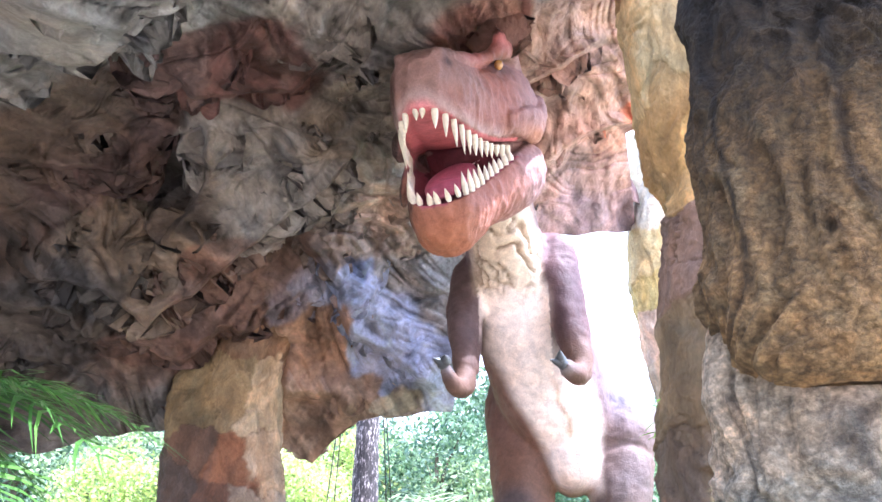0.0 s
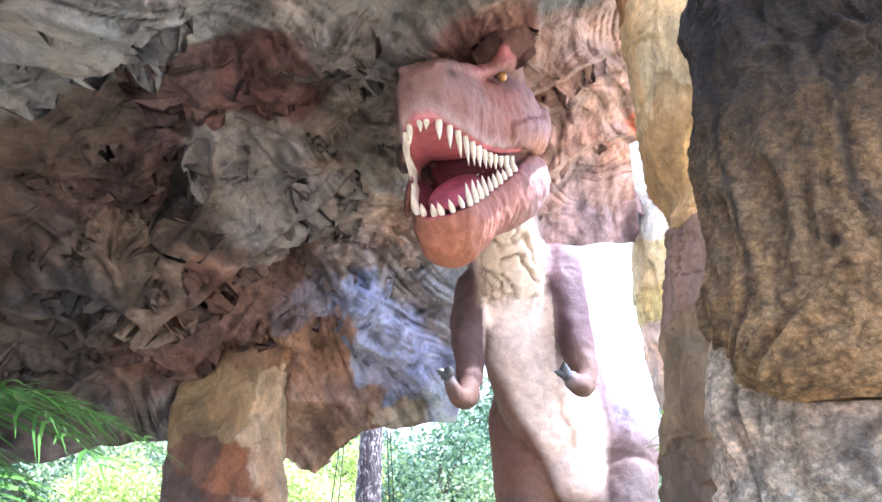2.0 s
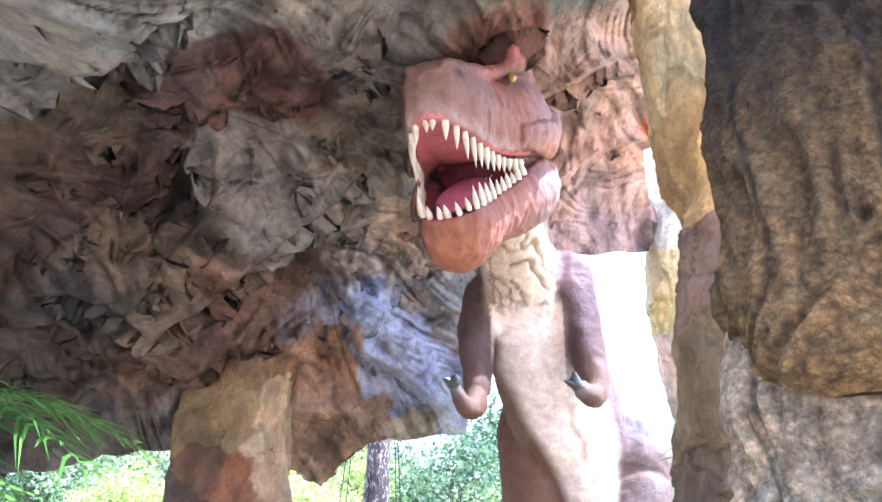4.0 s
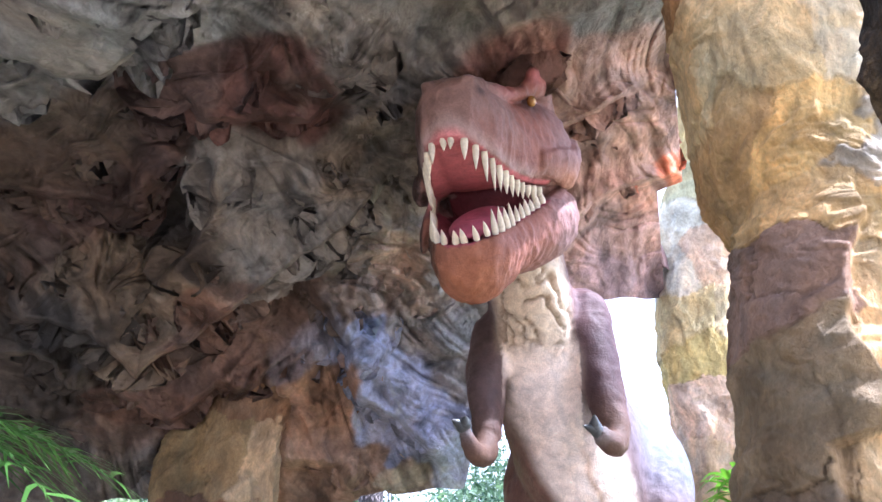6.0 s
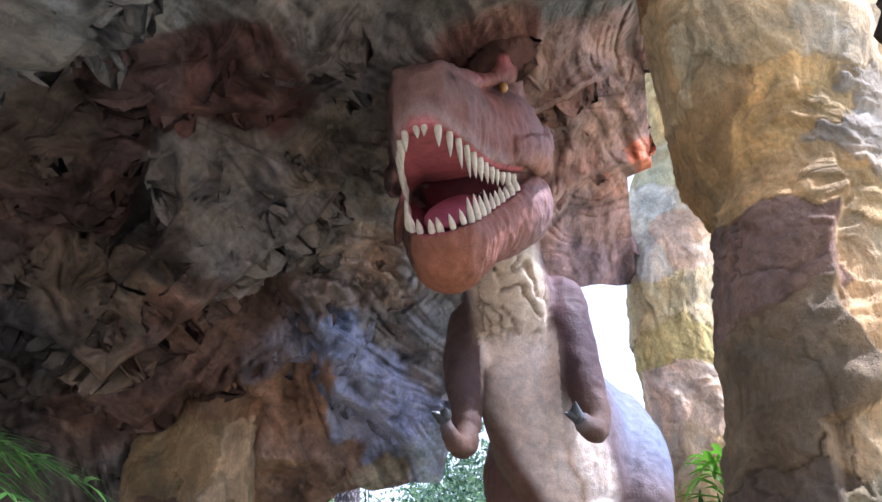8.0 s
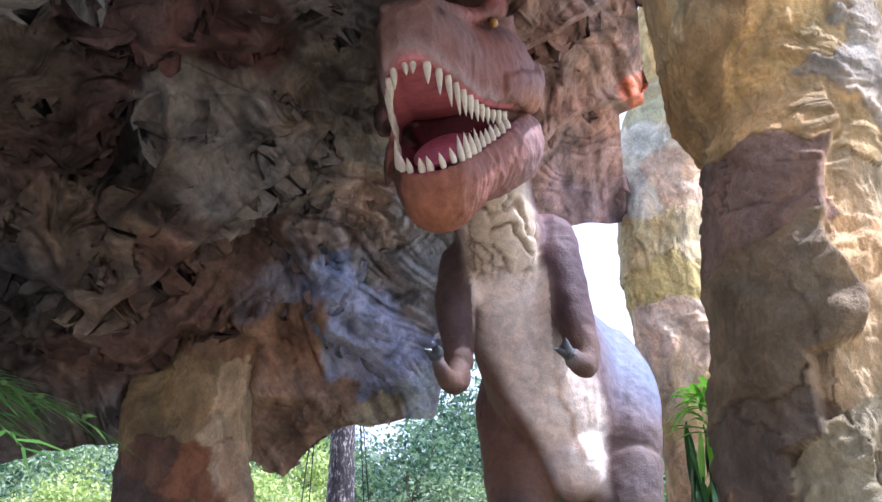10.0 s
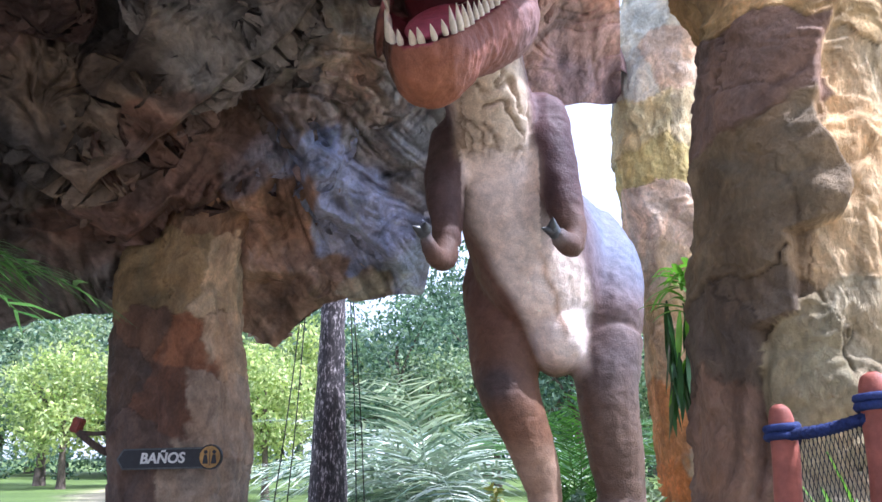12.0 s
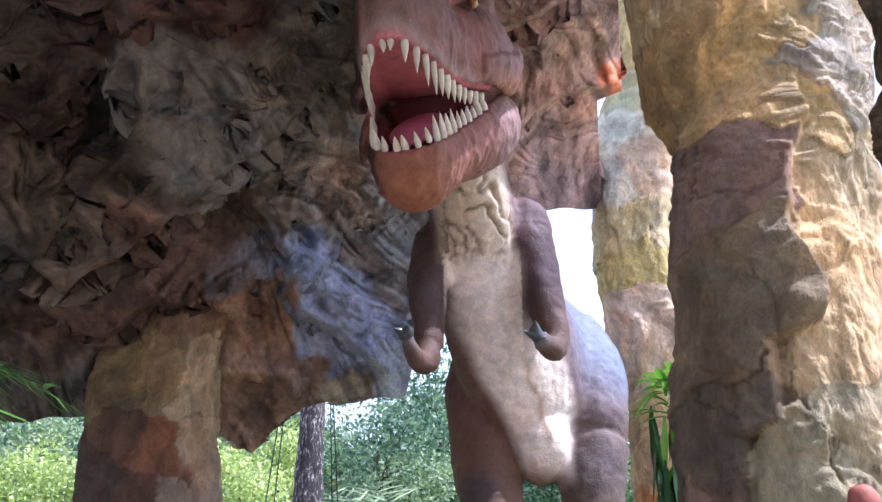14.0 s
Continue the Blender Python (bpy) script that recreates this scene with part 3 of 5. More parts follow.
    tagged(ob, label, category, kind=kind)
    return ob


SAND, OCHRE, CREAM, STONE = (0.46, 0.33, 0.18), (0.42, 0.25, 0.11), (0.55, 0.45, 0.30), (0.27, 0.21, 0.145)
rock_pillar("pillar_left", [(-0.1, -3.55, 9.65, 0.80, 0.65), (0.7, -3.58, 9.65, 0.72, 0.6), (1.6, -3.66, 9.65, 0.73, 0.58), (2.4, -3.74, 9.65, 0.74, 0.58), (3.0, -3.80, 9.65, 0.70, 0.58),
             (3.6, -3.83, 9.65, 0.67, 0.58), (4.2, -3.8, 9.65, 0.70, 0.6), (4.9, -3.8, 9.7, 0.9, 0.75)],
            [(2.0, STONE)], PILLAR, 101, "brown sculpted rock pillar carrying the roof", 0.03, 0.02, 230, 44, cell=(1.6, 1.6, 0.45), edge=[(-62, 26, 0.10), (-30, 18, -0.05)],
            # pale slabs down the right edge put the light falling there into colour
            seeds=[(-4.0, 9.1, 3.55, (0.25, 0.18, 0.09)), (-3.6, 9.0, 3.6, (0.33, 0.24, 0.13)), (-3.15, 9.1, 3.5, (0.55, 0.42, 0.27)), (-3.05, 9.2, 2.85, (0.55, 0.40, 0.27)), (-3.38, 9.0, 2.75, (0.30, 0.14, 0.075)),
                   (-3.85, 9.0, 2.8, (0.17, 0.10, 0.065)), (-4.2, 9.2, 2.4, (0.12, 0.085, 0.065)), (-3.5, 9.0, 2.05, (0.18, 0.095, 0.06)), (-3.05, 9.1, 2.05, (0.45, 0.34, 0.25)), (-3.75, 9.0, 1.5, (0.16, 0.11, 0.085)),
                   (-3.1, 9.0, 1.2, (0.36, 0.29, 0.22)), (-3.6, 9.0, 0.7, (0.20, 0.165, 0.145)), (-3.5, 9.0, 4.4, (0.28, 0.17, 0.10))])
rock_pillar("pillar_right", [(-0.1, 1.64, 5.1, 0.62, 0.62), (1.1, 1.60, 5.1, 0.50, 0.58), (1.95, 1.60, 5.1, 0.44, 0.56), (2.5, 1.64, 5.1, 0.43, 0.56), (2.95, 1.69, 5.1, 0.44, 0.56), (3.5, 1.78, 5.1, 0.46, 0.56), (3.9, 1.80, 5.1, 0.50, 0.57), (4.3, 1.74, 5.1, 0.58, 0.58),
             (4.9, 1.76, 5.05, 0.66, 0.62), (5.6, 1.80, 5.0, 0.72, 0.7), (6.8, 1.9, 4.9, 0.9, 0.9)],
            [(2.0, STONE)], PILLAR, 131, "thick tan and ochre patchwork rock pillar", 0.02, 0.02, 340, 56, cell=(1.9, 1.9, 1.4), edge=[(-48, 30, -0.05)],
            curtain=[(0.0, 1.22), (1.9, 1.24), (2.1, 1.27), (2.16, 1.40), (2.5, 1.42), (2.56, 1.60), (2.75, 1.66), (3.0, 1.58), (3.3, 1.62), (3.6, 1.74)],
            lumps=[(1.58, 4.5, 2.64, 0.09, 0.09), (1.60, 4.5, 2.9, 0.12, 0.05)],
            # slab colours also carry shade on the left and sunlight on the right
            seeds=[(1.45, 4.6, 4.85, (0.66, 0.50, 0.26)), (1.95, 4.6, 4.85, (0.74, 0.61, 0.39)), (1.12, 4.7, 4.25, (0.46, 0.31, 0.14)), (1.55, 4.6, 4.2, (0.70, 0.47, 0.19)), (1.98, 4.6, 4.0, (0.46, 0.40, 0.31)), (1.05, 4.6, 3.4, (0.27, 0.18, 0.135)),
                   (1.35, 4.6, 3.35, (0.27, 0.18, 0.135)), (1.55, 4.6, 3.75, (0.62, 0.42, 0.19)), (1.95, 4.7, 3.3, (0.66, 0.50, 0.29)), (0.9, 4.6, 2.65, (0.25, 0.185, 0.11)), (1.25, 4.55, 2.7, (0.32, 0.23, 0.13)), (1.8, 4.7, 2.65, (0.68, 0.49, 0.27)), (0.85, 4.6, 2.08, (0.16, 0.12, 0.085)),
                   (1.1, 4.6, 2.18, (0.20, 0.15, 0.10)), (1.5, 4.6, 1.9, (0.52, 0.43, 0.25)), (1.85, 4.7, 2.05, (0.58, 0.48, 0.30)), (0.8, 4.6, 1.6, (0.29, 0.18, 0.12)), (0.95, 4.6, 1.25, (0.31, 0.20, 0.14)), (1.5, 4.6, 1.2, (0.5, 0.42, 0.28)), (1.0, 4.6, 0.6, STONE), (1.8, 4.6, 0.8, STONE), (1.6, 4.6, 5.8, OCHRE)])
rock_pillar("pillar_back", [(-0.1, 2.4, 11.2, 0.66, 0.6), (0.9, 2.4, 11.2, 0.52, 0.55), (1.9, 2.32, 11.2, 0.54, 0.55), (3.0, 2.28, 11.2, 0.50, 0.52), (3.7, 2.28, 11.2, 0.50, 0.52), (4.4, 2.22, 11.2, 0.55, 0.52), (5.0, 2.14, 11.2, 0.58, 0.52), (5.4, 2.12, 11.2, 0.60, 0.52),
             (6.6, 2.22, 11.2, 0.62, 0.55), (7.6, 2.3, 11.1, 0.62, 0.6), (8.6, 2.5, 11.0, 0.5, 0.6), (10, 2.6, 11, 0.4, 0.5)],
            [(2.0, CREAM)], PILLAR, 171, "pale yellow and cream banded rock pillar", 0.03, 0.025, 190, 34, cell=(1.4, 1.4, 1.6), edge=[(-75, 25, 0.07)],
            seeds=[(2.4, 10.7, 8.6, (0.50, 0.38, 0.16)), (2.2, 10.7, 7.95, (0.46, 0.44, 0.26)), (2.0, 10.7, 7.2, (0.60, 0.58, 0.46)), (2.5, 10.7, 7.3, (0.55, 0.50, 0.36)), (2.3, 10.7, 6.75, (0.62, 0.46, 0.32)), (1.8, 10.7, 6.6, (0.60, 0.56, 0.44)), (1.9, 10.7, 5.95, (0.56, 0.46, 0.24)),
                   (2.5, 10.7, 5.9, (0.60, 0.50, 0.30)), (2.1, 10.7, 5.3, (0.54, 0.44, 0.18)), (2.2, 10.7, 4.55, (0.66, 0.50, 0.36)), (1.9, 10.7, 3.9, (0.60, 0.46, 0.30)), (2.4, 10.7, 3.5, (0.60, 0.44, 0.22)), (2.2, 10.7, 2.7, (0.62, 0.42, 0.24)),
                   (1.9, 10.7, 1.9, (0.66, 0.30, 0.11)), (2.4, 10.7, 1.8, (0.62, 0.45, 0.28)), (2.0, 10.7, 1.0, (0.68, 0.26, 0.08)), (2.4, 10.7, 0.4, (0.62, 0.24, 0.09))])
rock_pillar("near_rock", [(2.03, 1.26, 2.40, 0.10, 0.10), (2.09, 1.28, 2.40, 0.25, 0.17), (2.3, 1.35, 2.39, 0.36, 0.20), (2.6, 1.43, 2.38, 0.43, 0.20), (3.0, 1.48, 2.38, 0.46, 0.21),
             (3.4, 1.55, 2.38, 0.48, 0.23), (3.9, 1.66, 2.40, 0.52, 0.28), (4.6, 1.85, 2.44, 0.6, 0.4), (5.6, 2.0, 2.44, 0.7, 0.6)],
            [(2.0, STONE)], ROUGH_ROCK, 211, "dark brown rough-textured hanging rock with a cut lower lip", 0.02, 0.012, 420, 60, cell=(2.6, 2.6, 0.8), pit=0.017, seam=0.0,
            # dark cap; the roof's shade is put into the upper slab colours too
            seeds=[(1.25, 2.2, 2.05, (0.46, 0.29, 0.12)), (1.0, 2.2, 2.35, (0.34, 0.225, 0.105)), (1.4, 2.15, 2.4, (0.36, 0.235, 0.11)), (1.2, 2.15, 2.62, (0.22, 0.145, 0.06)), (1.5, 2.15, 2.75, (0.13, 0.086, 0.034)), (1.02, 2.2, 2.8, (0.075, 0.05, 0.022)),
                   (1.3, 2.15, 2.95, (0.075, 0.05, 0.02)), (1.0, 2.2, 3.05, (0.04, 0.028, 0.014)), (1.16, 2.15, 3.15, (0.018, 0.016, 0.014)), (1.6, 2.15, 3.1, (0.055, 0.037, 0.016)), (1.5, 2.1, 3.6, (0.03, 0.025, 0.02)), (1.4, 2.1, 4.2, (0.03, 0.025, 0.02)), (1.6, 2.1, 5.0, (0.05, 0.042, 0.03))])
rock_pillar("near_rock_base", [(-0.1, 1.50, 2.56, 0.56, 0.26), (0.8, 1.46, 2.54, 0.52, 0.23), (1.5, 1.43, 2.50, 0.50, 0.19), (1.85, 1.42, 2.47, 0.49, 0.15), (2.1, 1.42, 2.46, 0.48, 0.13), (2.4, 1.46, 2.46, 0.47, 0.11), (2.65, 1.54, 2.46, 0.4, 0.10)],
            [(2.0, STONE)], ROUGH_ROCK, 251, "grey-brown rough rock foot under the hanging rock", 0.025, 0.014, 300, 44, cell=(2.0, 2.0, 1.4), pit=0.010, seam=0.0,
            seeds=[(0.92, 2.3, 2.5, (0.58, 0.45, 0.33)), (0.9, 2.3, 2.0, (0.70, 0.53, 0.33)), (1.2, 2.3, 1.95, (0.58, 0.46, 0.35)), (1.5, 2.3, 2.0, (0.53, 0.44, 0.34)), (0.87, 2.3, 1.78, (0.64, 0.51, 0.39)), (1.03, 2.3, 1.78, (0.70, 0.70, 0.53)),
                   (1.3, 2.3, 1.7, (0.58, 0.46, 0.36)), (1.1, 2.3, 1.3, (0.70, 0.58, 0.40)), (1.5, 2.3, 1.2, STONE), (1.3, 2.3, 0.5, STONE)])


# ---- ground ----
def ground():
    m, nt, bs = mat("lawn_and_path")
    co = coords(nt)
    n1 = node(nt, "ShaderNodeTexNoise", Scale=0.25, Detail=6, Roughness=0.6)
    n2 = node(nt, "ShaderNodeTexNoise", Scale=9.0, Detail=6, Roughness=0.7)
    for n in (n1, n2):
        nt.links.new(co, n.inputs["Vector"])
    at = nt.nodes.new("ShaderNodeAttribute")
    at.attribute_name = "paint"
    c = mix(nt, "MULTIPLY", 1.0, at.outputs[0], ramp(nt, n1.outputs[0], [(0.3, (0.65, 0.7, 0.6)), (0.7, (1.25, 1.2, 1.1))]))
    c = mix(nt, "MULTIPLY", 1.0, c, ramp(nt, n2.outputs[0], [(0.3, (0.6, 0.6, 0.6)), (0.7, (1.3, 1.3, 1.3))]))
    nt.links.new(c, bs.inputs["Base Color"])
    bs.inputs["Roughness"].default_value = 0.9
    b = node(nt, "ShaderNodeBump", Strength=0.8, Distance=0.05)
    nt.links.new(n2.outputs[0], b.inputs["Height"])
    nt.links.new(b.outputs[0], bs.inputs["Normal"])
    s = np.linspace(-1, 1, 241)
    w = np.sign(s) * (np.abs(s) * 30 + 1500 * np.abs(s) ** 7)
    X, Y = np.meshgrid(w, w + 14, indexing="ij")
    X, Y = X.ravel(), Y.ravel()
    p = np.c_[X, Y, 0 * X]
    far = sstep(12, 20, Y)
    p[:, 2] = 0.04 * fbm(p * 0.3, 3, 301)
    grass = np.array([0.12, 0.19, 0.045])
    sand = np.array([0.52, 0.45, 0.33])
    soil = np.array([0.16, 0.11, 0.07])
    mid = -9.0 - 0.35 * (Y - 14) + 2.0 * np.sin(Y * 0.12)
    onpath = (1 - sstep(1.0, 2.2, np.abs(X - mid) + 0.6 * fbm(p * 0.7, 2, 311))) * sstep(11, 14, Y)
    near = 1 - sstep(11.5, 14, Y + 0.8 * fbm(p * 0.5, 2, 321))
    col = grass * (1 - near)[:, None] + soil * near[:, None]
    pave = near * (1 - sstep(5.5, 6.5, Y))
    col = col * (1 - pave)[:, None] + np.array([0.34, 0.30, 0.26]) * pave[:, None]
    # unseen pale ground on the right, added to bounce sunlight up to the roof
    side = sstep(2.2, 3.2, X) * near
    col = col * (1 - side)[:, None] + np.array([0.55, 0.48, 0.38]) * side[:, None]
    col = col * (1 - onpath)[:, None] + sand * onpath[:, None]
    ob = obj("ground", p, grid_faces(241, 241), [m], paint=col)
    tagged(ob, "sunlit lawn with a sandy path and bare soil under the roof", "ground", kind="structure")


ground()


# ---- the dinosaur ----
HEAD = Matrix.Translation((-0.345, 6.91, 5.35)) @ Euler((radians(-0.5), radians(26.5), radians(261))).to_matrix().to_4x4() @ Matrix.Scale(1.197, 4)
JAW = Matrix.Rotation(radians(18.5), 4, "Y")


def tube(stations, n=28, steps=7):
    """A closed tube along stations (x, y, z, half width, half height)."""
    st = catmull(stations, steps)
    c = st[:, :3]
    t = np.gradient(c, axis=0)
    t /= np.linalg.norm(t, axis=1)[:, None] + 1e-9
    side = np.cross(t, [0, 0.35, 1.0])
    side /= np.linalg.norm(side, axis=1)[:, None] + 1e-9
    up = np.cross(side, t)
    a = np.linspace(0, 2 * np.pi, n, endpoint=False)
    v = c[None] + np.cos(a)[:, None, None] * side[None] * st[None, :, 3:4] + np.sin(a)[:, None, None] * up[None] * st[None, :, 4:5]
    m = len(st)
    f = grid_faces(n, m, wrap=True).tolist()
    f.append([i * m for i in range(n)])
    f.append([i * m + m - 1 for i in range(n)][::-1])
    return v.reshape(-1, 3), f


def box_loft(rows, dent=0.0, dent_top=False, n=48):
    """A rounded-box loft along x. rows: x, half width, low z, high z. dent: hollows the low (or top) side, between the lips."""
    st = catmull(rows, 8)
    a = np.linspace(0, 2 * np.pi, n, endpoint=False)
    ca, sa = np.cos(a), np.sin(a)
    e = 3.0
    sq = (np.abs(ca) ** e + np.abs(sa) ** e) ** (-1 / e)
    Yc, Zc = ca * sq, sa * sq
    vs = []
    for k in range(n):
        y = Yc[k] * st[:, 1]
        h = 0.5 * (st[:, 3] - st[:, 2])
        z = 0.5 * (st[:, 3] + st[:, 2]) + Zc[k] * h
        inner = max(0.0, 1 - abs(Yc[k]) / 0.78)
        depth = dent * min(1.0, inner * 3.5) * np.clip((1.0 - st[:, 0] / 1.04) * 8, 0, 1)
        if not dent_top and Zc[k] < -0.6:
            z = z + depth
        if dent_top and Zc[k] > 0.6:
            z = z - depth
        if not dent_top and Zc[k] > 0:      # the skull narrows towards its top
            y = y * (1 - 0.14 * Zc[k])
        if dent_top and Zc[k] < 0:
            y = y * (1 + 0.16 * Zc[k])
        vs.append(np.c_[st[:, 0], y, z])
    m = len(st)
    f = grid_faces(n, m, wrap=True).tolist()
    f.append([i * m for i in range(n)])
    f.append([i * m + m - 1 for i in range(n)][::-1])
    return np.array(vs).reshape(-1, 3), f


UPPER = [(-0.6, 0.36, 0.05, 0.56), (-0.32, 0.60, 0.02, 0.78), (-0.05, 0.55, 0.0, 0.80), (0.25, 0.43, 0.0, 0.72), (0.5, 0.355, 0.03, 0.72), (0.74, 0.285, 0.10, 0.75), (0.90, 0.215, 0.18, 0.72), (0.99, 0.145, 0.235, 0.63), (1.03, 0.06, 0.30, 0.50)]
LOWER = [(-0.62, 0.36, -0.42, 0.02), (-0.32, 0.60, -0.58, 0.05), (-0.02, 0.56, -0.58, 0.03), (0.28, 0.43, -0.50, 0.0), (0.55, 0.345, -0.46, 0.0), (0.78, 0.275, -0.48, 0.01), (0.93, 0.20, -0.47, 0.02), (1.01, 0.10, -0.34, 0.0)]


def lip_line(rows, which, inset, count):
    """Places along one half of a jaw's lip, from the corner of the mouth round to its front."""
    st = catmull(rows, 12)
    pts = [(r[0], max(0.0, r[1] * inset - 0.008), r[which]) for r in st if 0.12 < r[0]]
    xf = pts[-1][0] - 0.03
    pts = np.array([p for p in pts if p[0] < xf] + [(xf + 0.005, pts[-1][1] * 0.5, pts[-2][2]), (xf + 0.01, 0.012, pts[-2][2])])
    s = np.r_[0, np.cumsum(np.linalg.norm(np.diff(pts[:, :2], axis=0), axis=1))]
    t = np.linspace(0.02, 0.985, count) * s[-1]
    return np.c_[[np.interp(t, s, pts[:, k]) for k in range(3)]].T


def apply(m, v):
    v = np.asarray(v, float)
    r = np.array(m.to_3x3())
    return v @ r.T + np.array(m.translation)


def placed(m, bit):
    return apply(m, bit[0]), bit[1]


def egg(center, r, m=None, n=20):
    a, b = np.meshgrid(np.linspace(0, 2 * np.pi, n, endpoint=False), np.linspace(0.02, np.pi - 0.02, n // 2 + 2), indexing="ij")
    v = np.c_[(np.cos(a) * np.sin(b)).ravel() * r[0], (np.sin(a) * np.sin(b)).ravel() * r[1], np.cos(b).ravel() * r[2]] + np.array(center)
    k = n // 2 + 2
    f = grid_faces(n, k, wrap=True).tolist()
    f.append([i * k for i in range(n)])
    f.append([i * k + k - 1 for i in range(n)][::-1])
    return (apply(m, v) if m else v), f


def cone(base, tip, r, n=8, bend=(0, 0, 0)):
    """A curved tooth or claw from base to tip."""
    base, tip = np.array(base, float), np.array(tip, float)
    d = tip - base
    L = np.linalg.norm(d)
    d = d / L
    s = np.cross(d, [0.31, 0.52, 0.77])
    s /= np.linalg.norm(s)
    w = np.cross(d, s)
    a = np.linspace(0, 2 * np.pi, n, endpoint=False)
    rings = [(-0.25, 0.9), (0.0, 1.0), (0.3, 0.86), (0.6, 0.58), (0.85, 0.26), (1.0, 0.03)]
    v = np.array([[base + d * L * h + np.array(bend) * L * h * h + (np.cos(k) * s + np.sin(k) * w) * r * g for h, g in rings] for k in a]).reshape(-1, 3)
    m = len(rings)
    f = grid_faces(n, m, wrap=True).tolist()
    f.append([i * m for i in range(n)])
    f.append([i * m + m - 1 for i in range(n)][::-1])
    return v, f


def joined(bits):
    vs, fs, k = [], [], 0
    for v, f in bits:
        vs.append(np.asarray(v))
        fs += [[i + k for i in q] for q in f]
        k += len(v)
    return np.vstack(vs), fs


def fused(name, bits, voxel, smooth=4):
    """Bits of clay melted into one skin."""
    v, f = joined(bits)
    ob = obj(name, v, f, [])
    r = ob.modifiers.new("melt", "REMESH")
    r.mode, r.voxel_size = "VOXEL", voxel
    s = ob.modifiers.new("soften", "SMOOTH")
    s.iterations, s.factor = smooth, 0.5
    ev = ob.evaluated_get(bpy.context.evaluated_depsgraph_get())
    me = ev.to_mesh()
    V = np.empty(len(me.vertices) * 3)
    me.vertices.foreach_get("co", V)
    N = np.empty(len(me.vertices) * 3)
    me.vertices.foreach_get("normal", N)
    F = [list(p.vertices) for p in me.polygons]
    ev.to_mesh_clear()
    old = ob.data
    bpy.data.objects.remove(ob)
    bpy.data.meshes.remove(old)
    return V.reshape(-1, 3), N.reshape(-1, 3), F


def blob(p, c, r):
    return np.exp(-((p - np.array(c)) ** 2 / np.array(r) ** 2).sum(1))


SPINE = [(-0.30, 7.15, 5.55, 0.36, 0.36), (-0.16, 7.50, 5.25, 0.40, 0.44), (-0.05, 7.85, 4.85, 0.41, 0.46), (0.05, 8.25, 4.45, 0.50, 0.55), (0.22, 8.7, 3.95, 0.60, 0.74), (0.48, 9.2, 3.55, 0.64, 0.95),
         (0.68, 9.9, 3.75, 0.62, 0.88), (0.72, 10.9, 3.95, 0.48, 0.55), (0.6, 12.0, 3.75, 0.28, 0.32), (0.45, 13.2, 3.3, 0.12, 0.14)]


